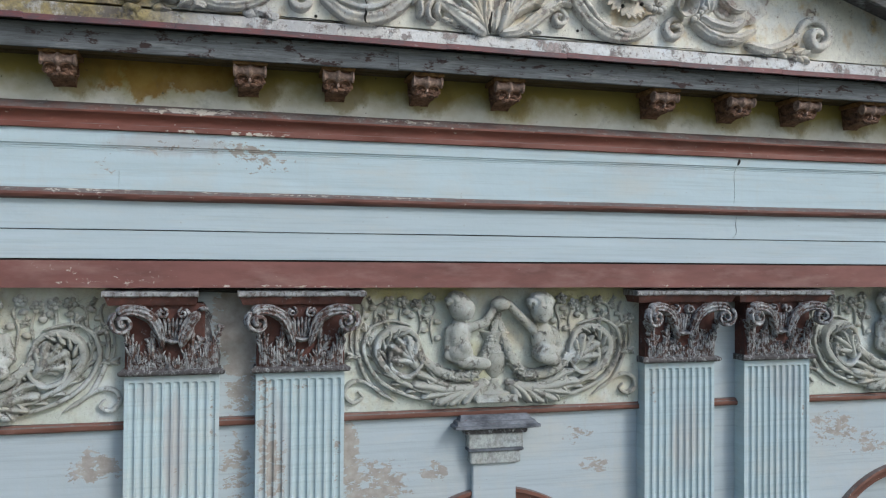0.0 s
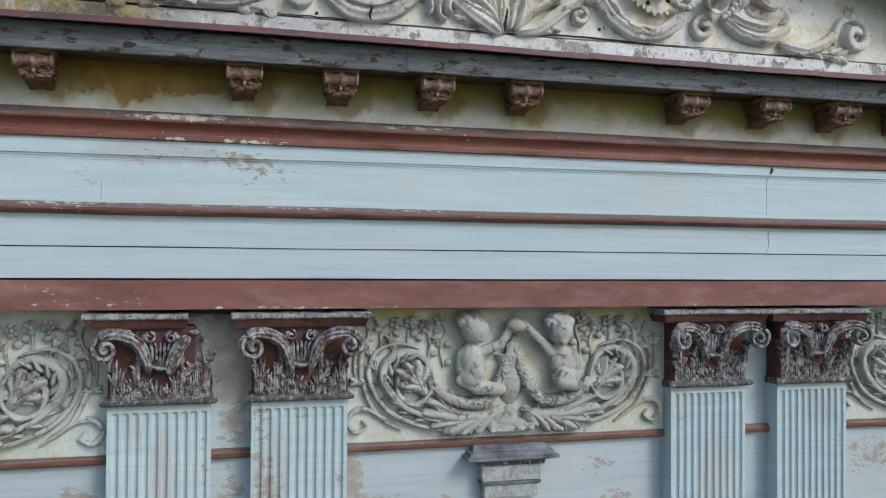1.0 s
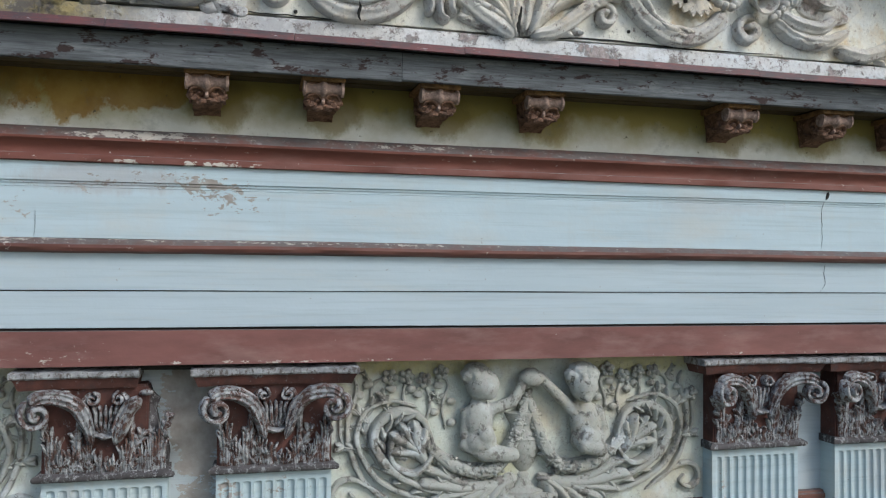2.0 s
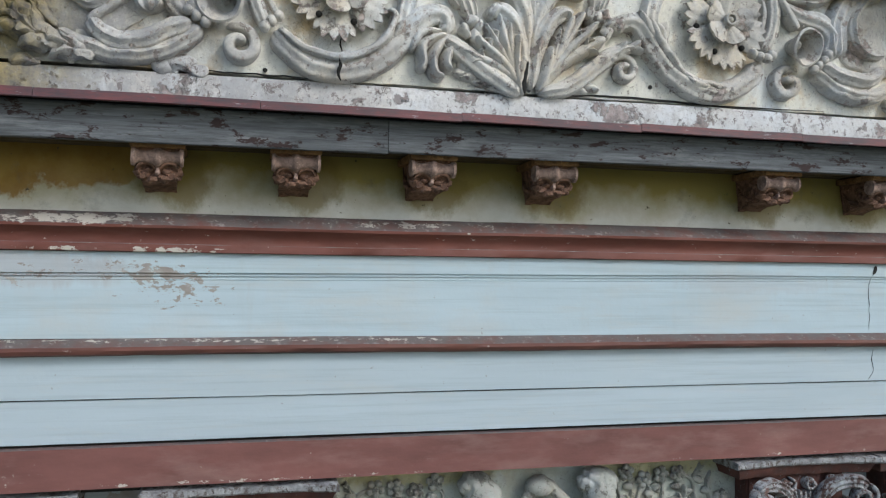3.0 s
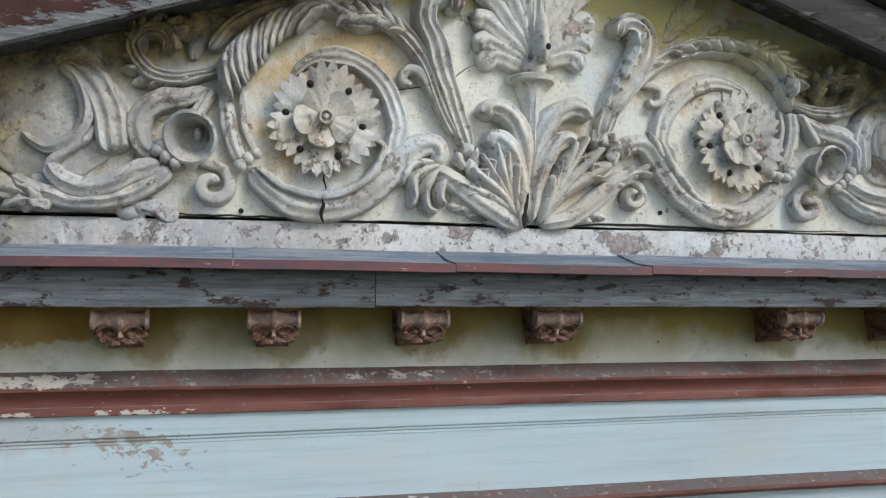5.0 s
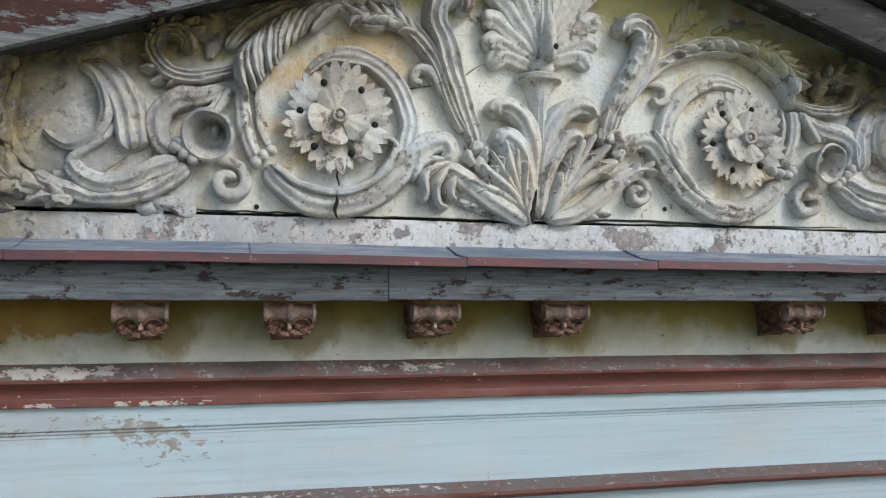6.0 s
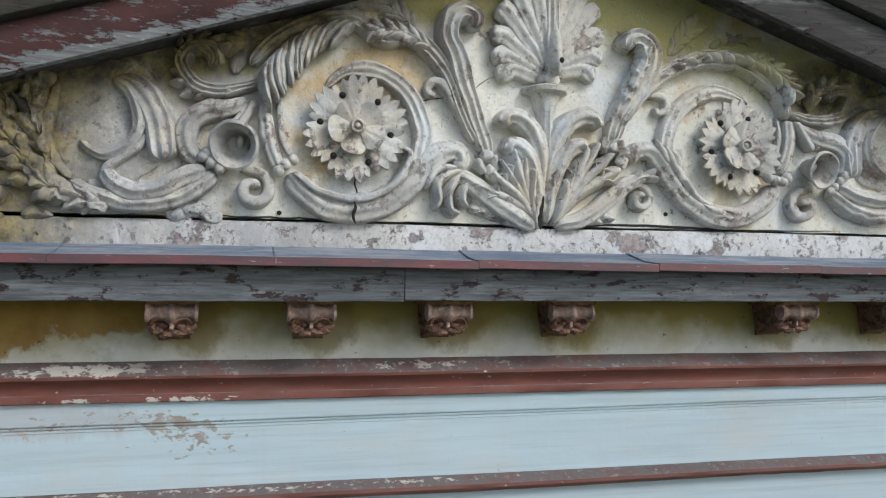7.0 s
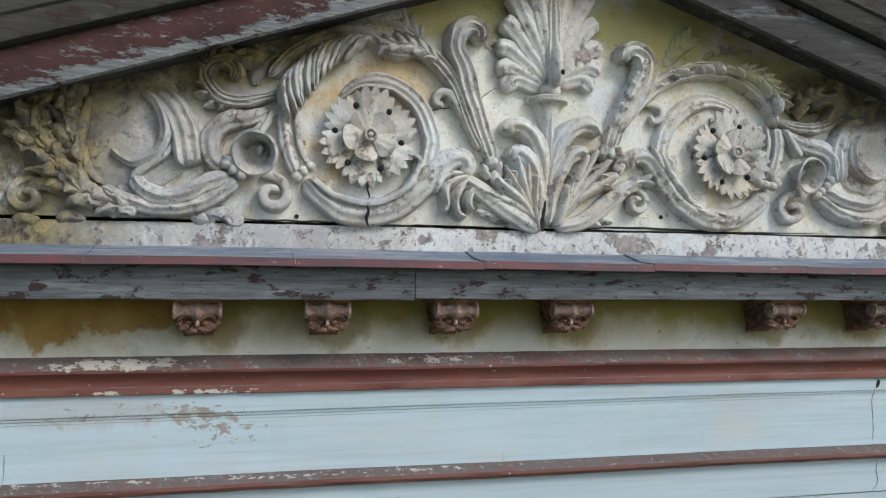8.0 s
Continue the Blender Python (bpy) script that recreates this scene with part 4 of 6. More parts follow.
# ---- pilasters ----
def shaft_mesh(seed):
    bm = bmesh.new()
    hw, nfl, r, pitch = 0.297, 10, 0.0205, 0.0560
    xs = [(-hw, 0), (-hw + 0.006, 0)]
    for f in range(nfl):
        c = (f - (nfl - 1) / 2) * pitch
        xs += [(c + r * q, f + 1) for q in (-1.0, -0.98, -0.75, -0.4, 0.0, 0.4, 0.75, 0.98, 1.0)]
    xs += [(hw - 0.006, 0), (hw, 0)]
    ztop = 7.535
    zs = [0.0, 2.0, 4.0, 5.0, 5.6] + [5.8 + 0.1 * k for k in range(17)] + [ztop - r * 1.0, ztop - r * 0.75, ztop - r * 0.5, ztop - r * 0.25, ztop - r * 0.08, ztop, ztop + 0.006, 7.59]
    rows = []
    for z in zs:
        row = []
        for x, f in xs:
            d = 0.0
            if f:
                c = (f - 1 - (nfl - 1) / 2) * pitch
                u = (x - c) / r
                v = max(0.0, (z - (ztop - r)) / r)
                d = 0.85 * r * math.sqrt(max(0.0, 1 - min(1.0, u * u + v * v)))
            row.append((x, d + 0.0025 * noise.noise((x * 6, z * 2.2, seed)) + 0.0015 * noise.noise((x * 30, z * 11, seed + 3)), z))
        rows.append([(-hw, WALL_Y + 0.02, z)] + row + [(hw, WALL_Y + 0.02, z)])
    grid(bm, rows)
    return bm


def capital(parent, cx, broken=False, seed=0.0):
    cap = part("capital", block(bmesh.new(), cx - 0.295, cx + (0.20 if broken else 0.295), -0.012, WALL_Y + 0.02, 7.60, 8.05, 0.01), M_CAP_RED, parent, "dark red capital carved with worn grey-white acanthus leaves")
    bm = moulding(((-0.018, 7.578), (-0.038, 7.583), (-0.046, 7.596), (-0.044, 7.609), (-0.028, 7.618), (-0.02, 7.624)), -0.335, 0.335, WALL_Y + 0.02, 0.04, 0.002, seed)
    for v in bm.verts:
        k = (abs(v.co.y + 0.018) if v.co.y < -0.018 else 0)
        v.co.x = cx + max(-0.307 - k, min(0.307 + k, v.co.x))
    part("astragal", bm, M_CAP_TOP, cap, "dark grey necking ring")
    # abacus: moulded slab with hollowed front and horned corners
    rows, upper = [], []
    x0, x1 = -0.425, (0.16 if broken else 0.425)
    for i in range(25):
        u = x0 + (x1 - x0) * i / 24
        sag = 0.045 * (1 - (u / 0.425) ** 2)
        chip = 0.012 * max(0, noise.noise((u * 9, seed, 3)))
        y = -0.125 + sag
        rows.append([(cx + u * 0.92, WALL_Y, 8.040), (cx + u * 0.92, y + 0.040, 8.040), (cx + u * 0.935, y + 0.030, 8.055), (cx + u * 0.95, y + 0.022, 8.075), (cx + u * 0.975, y + 0.010, 8.094), (cx + u * 0.975, WALL_Y, 8.094)])
        upper.append([(cx + u, WALL_Y, 8.092), (cx + u, y + chip, 8.094), (cx + u * 1.004, y - 0.008 + chip, 8.102), (cx + u * 1.004, y - 0.010 + chip, 8.126), (cx + u * 0.99, y + 0.010 + chip, 8.132 - chip), (cx + u, WALL_Y, 8.142)])
    for name, grid_rows, mat, label in (("abacus", rows, M_CAP_RED, "dark red hollow moulding"), ("abacus_slab", upper, M_CAP_PALE, "grey-white weathered slab" + (", broken off at one corner" if broken else ""))):
        bm = bmesh.new()
        vs = grid(bm, grid_rows, False, True)
        bm.faces.new(vs[0])
        bm.faces.new(vs[-1])
        wobble(bm, 0.005, 0.05, seed)
        part(name, bm, mat, cap, label, 30)
    if broken:
        bm = block(bmesh.new(), cx + 0.17, cx + 0.285, -0.005, WALL_Y + 0.02, 7.62, 8.02, 0.0)
        bmesh.ops.subdivide_edges(bm, edges=bm.edges, cuts=9, use_grid_fill=True)
        for v in bm.verts:
            k = max(0.0, (v.co.z - 7.72) / 0.3)
            v.co.y += 0.09 * k**1.3
            v.co.x -= 0.07 * k * max(0.0, (v.co.x - cx - 0.17) / 0.115)
        wobble(bm, 0.045, 0.12, 6)
        wobble(bm, 0.018, 0.035, 2)
        part("broken_stump", bm, M_CAP_TOP, cap, "rough broken stucco", 60)
    # ragged low leaves, taller towards the corners, with the bare bell between them
    for k, (u, tall, w) in enumerate(((-0.245, 0.25, 0.10), (-0.145, 0.19, 0.10), (-0.02, 0.13, 0.11), (0.10, 0.17, 0.085), (0.175, 0.14, 0.07), (0.255, 0.25, 0.085), (-0.20, 0.15, 0.08), (-0.08, 0.20, 0.07), (0.04, 0.09, 0.08), (0.215, 0.19, 0.06))):
        bm = bmesh.new()
        tall *= 1 + 0.14 * math.sin(k * 5 + seed)
        for j in (-2, 2, -1, 1, 0):
            top = 7.605 + tall * (1 - 0.13 * abs(j) - 0.07 * math.sin(k * 3 + j * 2 + seed))
            ribbon(bm, along(((u + j * 0.012, 7.605), (u + j * w * 0.14, 7.605 + tall * 0.45), (u + j * w * 0.18, top - 0.03), (u + j * w * 0.27, top)), 5), w * 0.20, 0.028, (cx, -0.012 - 0.004 * (2 - abs(j)), 0), FACADE, 0, (0.75, 0.55), 6, 0.0, (0.5, 1.7))
        wobble(bm, 0.008, 0.04, seed + k)
        part("low_leaf", bm, M_CAP_LEAF, cap, "", 60)
    for k, u in enumerate((-0.10, 0.125)):
        bm = bmesh.new()
        plume(bm, [Vector((cx + u, 7.62)), Vector((cx + u * 1.15, 7.72)), Vector((cx + u * 1.45, 7.83))], 5, 0.075, 0.026, 0.032, (-1, 1), 60, -0.012, 0.022)
        wobble(bm, 0.006, 0.03, seed + k)
        part("high_leaf", bm, M_CAP_LEAF, cap, "", 60)
    # corner volutes on stems
    for sx in (-1, 1):
        bm = bmesh.new()
        gone = broken and sx > 0
        axes = (Vector((sx * 0.93, -0.3, 0)).normalized(), Vector((0, 0, 1)), Vector((-sx * 0.3, -0.93, 0)).normalized())
        stem = along(((0.06, 7.76), (0.085, 7.86), (0.13, 7.95), (0.21, 8.0), (0.30, 8.01), (0.352, 7.985)), 6)
        ribbon(bm, stem[: len(stem) * 5 // 9] if gone else stem, 0.078, 0.055, (cx, -0.03, 0), axes, 3, (0.4, 0.8), 16)
        if not gone:
            ribbon(bm, spiral(0.322, 7.930, 0.078, 0.010, 62, -600, 48), 0.032, 0.06, (cx, -0.03, 0), axes, 0, (0.9, 0.6), 8, 0, (1.0, 1.5))
            ball(bm, Vector((cx, -0.05, 7.935)) + axes[0] * 0.325 + axes[2] * 0.02, 0.016, (1, 1, 1), 1)
        wobble(bm, 0.004, 0.06, seed + sx)
        part("volute", bm, M_CAP_LEAF, cap, "snapped volute stem" if gone else "grey scrolled corner volute")
        bm = bmesh.new()
        plume(bm, [Vector((cx + sx * 0.275, 7.78)), Vector((cx + sx * 0.285, 7.84)), Vector((cx + sx * 0.30, 7.89))], 3, 0.05, 0.03, 0.045, (-1, 1), 60, -0.02, 0.02)
        wobble(bm, 0.006, 0.03, seed + sx)
        part("corner_leaf", bm, M_CAP_LEAF, cap)
    # inner scrolls on upright stems, and a cup between them
    for sx in (-1, 1):
        bm = bmesh.new()
        ribbon(bm, along(((sx * 0.115, 7.66), (sx * 0.125, 7.78), (sx * 0.118, 7.90), (sx * 0.095, 7.985), (sx * 0.07, 8.012)), 6), 0.034, 0.045, (cx, -0.015, 0), FACADE, 2, (0.5, 0.7), 10)
        ribbon(bm, spiral(sx * 0.062, 7.985, 0.036, 0.006, 90, sx * 480, 30), 0.020, 0.050, (cx, -0.02, 0), FACADE, 0, (0.8, 0.6), 6)
        ball(bm, (cx + sx * 0.19, -0.045, 8.015), 0.026, (1.3, 0.8, 0.7), 2)
        wobble(bm, 0.006, 0.03, seed + sx)
        part("inner_scroll", bm, M_CAP_LEAF, cap)
    bm = bmesh.new()
    for j in (-2, -1, 0, 1, 2):
        ribbon(bm, along(((j * 0.008, 7.80), (j * 0.022, 7.86), (j * 0.024, 7.92), (j * 0.030, 7.955)), 5), 0.022, 0.040, (cx, -0.015, 0), FACADE, 0, (0.7, 0.6), 6, 0.0, (0.7, 1.4))
    wobble(bm, 0.006, 0.03, seed)
    part("middle_leaf", bm, M_CAP_LEAF, cap)
    bm = bmesh.new()
    ribbon(bm, along(((-0.088, 7.835), (-0.045, 7.812), (0.0, 7.800), (0.045, 7.812), (0.088, 7.835)), 5), 0.036, 0.075, (cx, -0.012, 0), FACADE, 1, (0.4, 0.4), 8)
    wobble(bm, 0.008, 0.03, seed + 4)
    part("cup", bm, M_CAP_PALE, cap, "worn white cup")
    return cap


for k, cx in enumerate((-0.458, 0.374, 3.252, 4.112)):
    pil = thing("pilaster", ("fluted pale blue pilaster, its capital broken at one corner", "fluted pilaster with brown-stained pale blue paint", "fluted pale blue pilaster with dark red capital", "fluted pale blue pilaster with dark red capital")[k], "pilaster", "pilasters on the facade", at=(cx, 0, 0))
    bm = shaft_mesh(k * 5.0)
    bmesh.ops.translate(bm, verts=bm.verts, vec=(cx, 0, 0))
    part("shaft", bm, M_SHAFT, pil, "fluted shaft", 25)
    capital(pil, cx, k == 0, k * 3.0)

# ---- string course below the carved panels ----
def string_course(x0, x1, seed):
    bm = moulding(((WALL_Y, 7.212), (WALL_Y - 0.035, 7.216), (WALL_Y - 0.045, 7.226), (WALL_Y - 0.045, 7.250), (WALL_Y - 0.030, 7.258), (WALL_Y - 0.028, 7.268), (WALL_Y, 7.274)), x0, x1, WALL_Y + 0.03, 0.04, 0.003, seed)
    tagged(part("string_course", bm, M_TRIM), "thin red-brown moulding on the wall", "trim", "string courses", "structure")


for k, (a, b) in enumerate(((-2.7, -0.76), (-0.16, 0.075), (0.672, 2.953), (3.55, 3.813), (4.41, 6.3))):
    string_course(a, b, 50 + k)

# ---- keystone block with slate cap ----
key = thing("keystone", "bracketed keystone under a slate-grey weathered cap", "keystone", "", "", (1.785, WALL_Y, 6.6))
bm = bmesh.new()
rows = []
for w, z, y in ((0.305, 7.132, -0.01), (0.318, 7.138, -0.025), (0.318, 7.160, -0.025), (0.300, 7.164, -0.005), (0.293, 7.186, 0.005), (0.275, 7.190, 0.03), (0.26, 7.218, 0.06), (0.25, 7.230, 0.10)):
    rows.append([(1.785 - w, WALL_Y + 0.01, z), (1.785 - w, y, z), (1.785 - w * 0.5, y - 0.003, z), (1.785, y + 0.002, z), (1.785 + w * 0.5, y - 0.002, z), (1.785 + w, y, z), (1.785 + w, WALL_Y + 0.01, z)])
vs = grid(bm, rows)
bm.faces.new(vs[0])
bm.faces.new(vs[-1])
wobble(bm, 0.004, 0.08, 2)
part("cap", bm, M_SLATE, key, "slate-grey cap", 30)
for name, w, z0, z1, y, mat in (("neck", 0.235, 7.095, 7.137, 0.02, M_CAP_TOP), ("upper_block", 0.205, 6.985, 7.095, 0.035, M_KEY), ("fillet", 0.21, 6.965, 6.987, 0.022, M_SLATE), ("lower_block", 0.19, 6.875, 6.966, 0.04, M_KEY), ("wedge", 0.165, 6.45, 6.876, 0.07, M_WALL)):
    bm = block(bmesh.new(), 1.785 - w, 1.785 + w, y, WALL_Y + 0.01, z0, z1, 0.006)
    bmesh.ops.subdivide_edges(bm, edges=bm.edges, cuts=2, use_grid_fill=True)
    wobble(bm, 0.005, 0.07, z0)
    part(name, bm, mat, key, "", 35)

# ---- cracks and knocks in the frieze and fascias ----
def frieze_crack(pts, w, y):
    bm = ribbon(bmesh.new(), along(pts, 6), w, 0.003, (0, y - 0.006, 0), FACADE, 0, (0.4, 0.2), 3)
    wobble(bm, 0.004, 0.03, w * 77)
    part("crack", bm, M_DARK, ent)


frieze_crack(((3.735, 9.15), (3.73, 9.125), (3.715, 9.10)), 0.022, -0.055)
frieze_crack(((3.712, 9.10), (3.69, 9.02), (3.695, 8.92), (3.69, 8.80)), 0.0015, -0.0465)
frieze_crack(((3.70, 8.70), (3.69, 8.64), (3.70, 8.58), (3.665, 8.53)), 0.0015, -0.065)
frieze_crack(((-0.80, 8.92), (-0.795, 8.86), (-0.80, 8.79)), 0.0015, -0.0465)

# open joint below the red band, between the two broken abaci
bm = block(bmesh.new(), -0.30, 0.0, -0.02, 0.12, 8.118, 8.150, 0.004)
wobble(bm, 0.01, 0.08, 3)
part("open_joint", bm, M_DARK, ent)


# ---- carved ornament of the pediment ----
MIRROR = 3.41
relief = thing("pediment_relief", "cream and grey stucco relief of rosettes, scrolls and acanthus", "relief", at=(1.70, TYMP_Y, 9.97))


def petal(c, angle, spread, r0, r1, y0, rise, fold, teeth, bite):
    """One petal of a rosette as a cupped sector with a rounded, toothed rim."""
    bm = bmesh.new()
    nt, nr = (40 if teeth else 18), 10
    rows = []
    for i in range(nt + 1):
        q = -1 + 2 * i / nt
        a = radians(angle + spread * q)
        edge = 1 - (0.19 if teeth else 0.24) * abs(q) ** 3.5
        if teeth:
            ph = (i * teeth / nt) % 1.0
            edge *= 1 - bite * abs(2 * ph - 1) ** 1.3
        row = []
        for j in range(nr + 1):
            s = j / nr
            rr = r0 + (r1 * edge - r0) * s
            sr = (rr - r0) / (r1 - r0)
            out = y0 + rise * sr**2 - fold * abs(q) ** 1.5 * sr - 0.009 * math.exp(-((q / 0.16) ** 2)) * sr
            if teeth:
                out += 0.0045 * math.cos(q * 9.4) * sr
                out -= 0.014 * (0.35 + 0.65 * abs(q)) * max(0.0, 1 - abs(sr - 0.5) / 0.4)
            row.append((c.x + rr * math.cos(a), TYMP_Y - out, c.y + rr * math.sin(a)))
        rows.append(row + [(x, y + 0.016, z) for x, y, z in reversed(row)])
    vs = grid(bm, rows, False, True)
    bm.faces.new(vs[0])
    bm.faces.new(vs[-1])
    wobble(bm, 0.003, 0.06, angle)
    return bm


class Half:
    """One half of the palmette; the other is its mirror image, set a little higher."""

    def __init__(self, side):
        self.side = side

    def at(self, p):
        return Vector((p[0], p[1])) if self.side < 0 else Vector((MIRROR - p[0], p[1] + 0.028))

    def band(self, name, pts, width, height, ribs, ends, lift, parent, n, rise, nq):
        bm = ribbon(bmesh.new(), along([self.at(p) for p in pts], n), width, height * 1.2, (0, TYMP_Y - lift, 0), FACADE, ribs, ends, nq, 0.0, rise)
        wobble(bm, 0.005, 0.09, pts[0][0])
        return part(name, bm, M_STUCCO, parent, "", 60)


def band(name, pts, width, height, ribs=0, ends=(0.3, 0.3), lift=0.0, parent=None, n=8, rise=None, nq=10):
    ends = (ends[0] ** 0.55, ends[1] ** 0.55)
    bm = ribbon(bmesh.new(), along([Vector(p) for p in pts], n), width * 1.2, height * 1.15, (0, TYMP_Y - lift, 0), FACADE, ribs, ends, nq, 0.0, rise)
    wobble(bm, 0.006, 0.09, pts[0][0])
    wobble(bm, 0.0025, 0.022, pts[0][1])
    return part(name, bm, M_STUCCO, parent or relief, "", 60)


def raffle(name, pts, fingers, reach, wide, height, sides=(-1, 1), spread=55.0, lift=0.0, rib=0.0, rise=(0.55, 1.15), lobe=0.5, early=1.25, rough=0.003):
    bm = plume(bmesh.new(), [Vector(p) for p in pts], fingers, reach * 1.4, wide * 1.35, height, sides, spread, TYMP_Y - lift, rib, rise, lobe, early)
    wobble(bm, 0.006, 0.06, pts[0][0])
    wobble(bm, rough * 2, 0.05, pts[0][1])
    wobble(bm, rough, 0.022, pts[0][1])
    return part(name, bm, M_STUCCO, relief, "", 60)


def curl(name, centre, r0, start, turn, width, height, r1=0.012, lift=0.0, rise=(0.7, 1.25)):
    bm = ribbon(bmesh.new(), spiral(centre[0], centre[1], r0, r1, start, turn, 46), width, height, (0, TYMP_Y - lift, 0), FACADE, 0, (0.7, 0.7), 8, 0.0, rise)
    wobble(bm, 0.005, 0.08, centre[0])
    return part(name, bm, M_STUCCO, relief, "", 60)


def beads(spots, r=0.03, lift=0.05):
    for p in spots:
        bm = ball(bmesh.new(), (p[0], TYMP_Y - lift, p[1]), r, (1, 1.1, 1), 2)
        wobble(bm, 0.006, 0.04, p[0] * 7)
        part("bead", bm, M_STUCCO, relief)


def rosette(c, r, turn):
    c = Vector(c)
    bm = bmesh.new()
    lathe(bm, ((0.02, 0.02), (r * 0.5, 0.0), (r * 0.45, -0.04), (r * 0.3, -0.065), (0.03, -0.075)), (c.x, TYMP_Y, c.y), "Y", 24)
    ros = part("rosette", bm, M_STUCCO, relief, "carved rosette with toothed petals")
    for k in range(6):
        a = 60 * k + turn
        part("outer_petal", petal(c, a, 31.0, r * 0.16, r * (1.0 + 0.03 * math.sin(k * 2.1)), 0.070 + 0.010 * (k % 2), 0.012, 0.030, 5, 0.15), M_STUCCO, ros, "", 60)
        b = radians(a + 30)
        part("drilled_hole", ball(bmesh.new(), (c.x + r * 0.66 * math.cos(b), TYMP_Y - 0.056, c.y + r * 0.66 * math.sin(b)), 0.016, (1.0, 1.0, 1.0), 2), M_DARK, ros)
    for k in range(5):
        part("inner_petal", petal(c, 72 * k + turn * 2, 37, r * 0.05, r * (0.53 + 0.04 * math.sin(k * 3.3)), 0.094 + 0.008 * (k % 3), 0.026, 0.028, 0, 0.0), M_STUCCO, ros, "", 60)
    bm = lathe(bmesh.new(), ((0.012, -0.05), (0.034, -0.05), (0.036, -0.066), (0.030, -0.078), (0.023, -0.078), (0.020, -0.060), (0.004, -0.058)), (c.x, TYMP_Y - 0.056, c.y), "Y", 18)
    wobble(bm, 0.003, 0.03, 3)
    part("boss", bm, M_STUCCO, ros)
    part("eye_knob", ball(bmesh.new(), (c.x, TYMP_Y - 0.118, c.y), 0.015, (1, 1, 1), 2), M_STUCCO, ros)


def trumpet(c, turn, tilt, r):
    """A flared flower that opens towards the viewer, with a pistil."""
    bm = lathe(bmesh.new(), ((0.045, 0.03), (0.062, -0.03), (0.088, -0.085), (0.112, -0.115), (0.116, -0.128), (0.104, -0.134), (0.082, -0.105), (0.062, -0.04), (0.05, 0.012), (0.01, 0.02)), (0, 0, 0), "Y", 26)
    for v in bm.verts:
        v.co *= r / 0.116
    bmesh.ops.rotate(bm, verts=bm.verts, cent=(0, 0, 0), matrix=Matrix.Rotation(radians(turn), 3, "Z") @ Matrix.Rotation(radians(tilt), 3, "X"))
    bmesh.ops.translate(bm, verts=bm.verts, vec=(c[0], TYMP_Y - 0.012, c[1]))
    wobble(bm, 0.007, 0.06, turn)
    flower = part("trumpet_flower", bm, M_STUCCO, relief, "flared trumpet flower", 60)
    part("pistil", ball(bmesh.new(), (c[0], TYMP_Y - 0.03, c[1]), 0.022, (0.8, 2.2, 1.3), 2), M_STUCCO, flower)


# rosette scroll on the longer side
rosette((0.773, 10.373), 0.245, 22)
band("scroll_arc", ((0.640, 10.565), (0.704, 10.626), (0.788, 10.654), (0.899, 10.640), (1.000, 10.573), (1.068, 10.465), (1.090, 10.353), (1.065, 10.240), (1.028, 10.151)), 0.085, 0.062, 3, (0.15, 0.8), 0.0, None, 8, (0.6, 1.1), 16)
band("scroll_stem", ((0.372, 10.493), (0.378, 10.398), (0.394, 10.303), (0.439, 10.175)), 0.060, 0.060, 2, (0.7, 0.8), 0.0, None, 8, None, 14)
band("stem_fillet", ((0.441, 10.521), (0.438, 10.425), (0.453, 10.318), (0.492, 10.232)), 0.026, 0.036, 0, (0.3, 0.8))
beads(((0.433, 10.167), (0.465, 10.192), (0.497, 10.218)), 0.026, 0.065)
band("sheath", ((0.474, 10.159), (0.545, 10.084), (0.652, 10.015), (0.772, 10.002), (0.893, 10.031), (1.004, 10.108), (1.091, 10.204), (1.166, 10.277), (1.243, 10.294), (1.275, 10.250), (1.244, 10.211)), 0.105, 0.085, 2, (0.75, 0.35), 0.0, None, 8, (0.9, 1.1), 14)
band("sheath_lip", ((0.493, 10.165), (0.592, 10.093), (0.711, 10.054), (0.832, 10.063), (0.929, 10.110), (1.003, 10.200), (1.022, 10.268), (0.990, 10.296)), 0.036, 0.085, 0, (0.6, 0.35), 0.012)
raffle("sheath_tooth", ((0.723, 10.042), (0.856, 10.064), (0.966, 10.124), (1.065, 10.203)), 4, 0.10, 0.035, 0.06, (1,), 32, 0.045)
# outer stem with its feathered leaf
band("outer_stem", ((1.347, 10.342), (1.281, 10.466), (1.223, 10.614), (1.138, 10.742), (1.023, 10.826), (0.904, 10.801), (0.765, 10.874), (0.628, 10.868), (0.494, 10.813), (0.376, 10.725), (0.307, 10.639)), 0.070, 0.075, 3, (0.5, 0.6), 0.0, None, 8, None, 16)
raffle("feathered_leaf", ((0.798, 10.864), (0.677, 10.857), (0.558, 10.810), (0.453, 10.728), (0.378, 10.642), (0.318, 10.572)), 11, 0.180, 0.036, 0.080, (1,), 66, 0.045, 0.0, (0.7, 1.25), 0.5, 0.62)
raffle("stem_leaf", ((1.125, 10.766), (1.023, 10.813), (0.922, 10.830), (0.836, 10.817)), 6, 0.085, 0.036, 0.055, (1, -1), 50, 0.05, 0.03)
raffle("flat_leaf", ((0.415, 10.769), (0.337, 10.749), (0.247, 10.689)), 6, 0.12, 0.040, 0.030, (-1, 1), 60, 0.0, 0.02)
raffle("flat_leaf", ((1.080, 10.834), (1.017, 10.900), (0.945, 10.965), (0.917, 11.004)), 5, 0.12, 0.032, 0.030, (-1, 1), 50, 0.0, 0.02)
raffle("flat_leaf", ((0.628, 10.895), (0.736, 10.946), (0.875, 10.972)), 5, 0.10, 0.040, 0.024, (1,), 50, 0.0, 0.02)
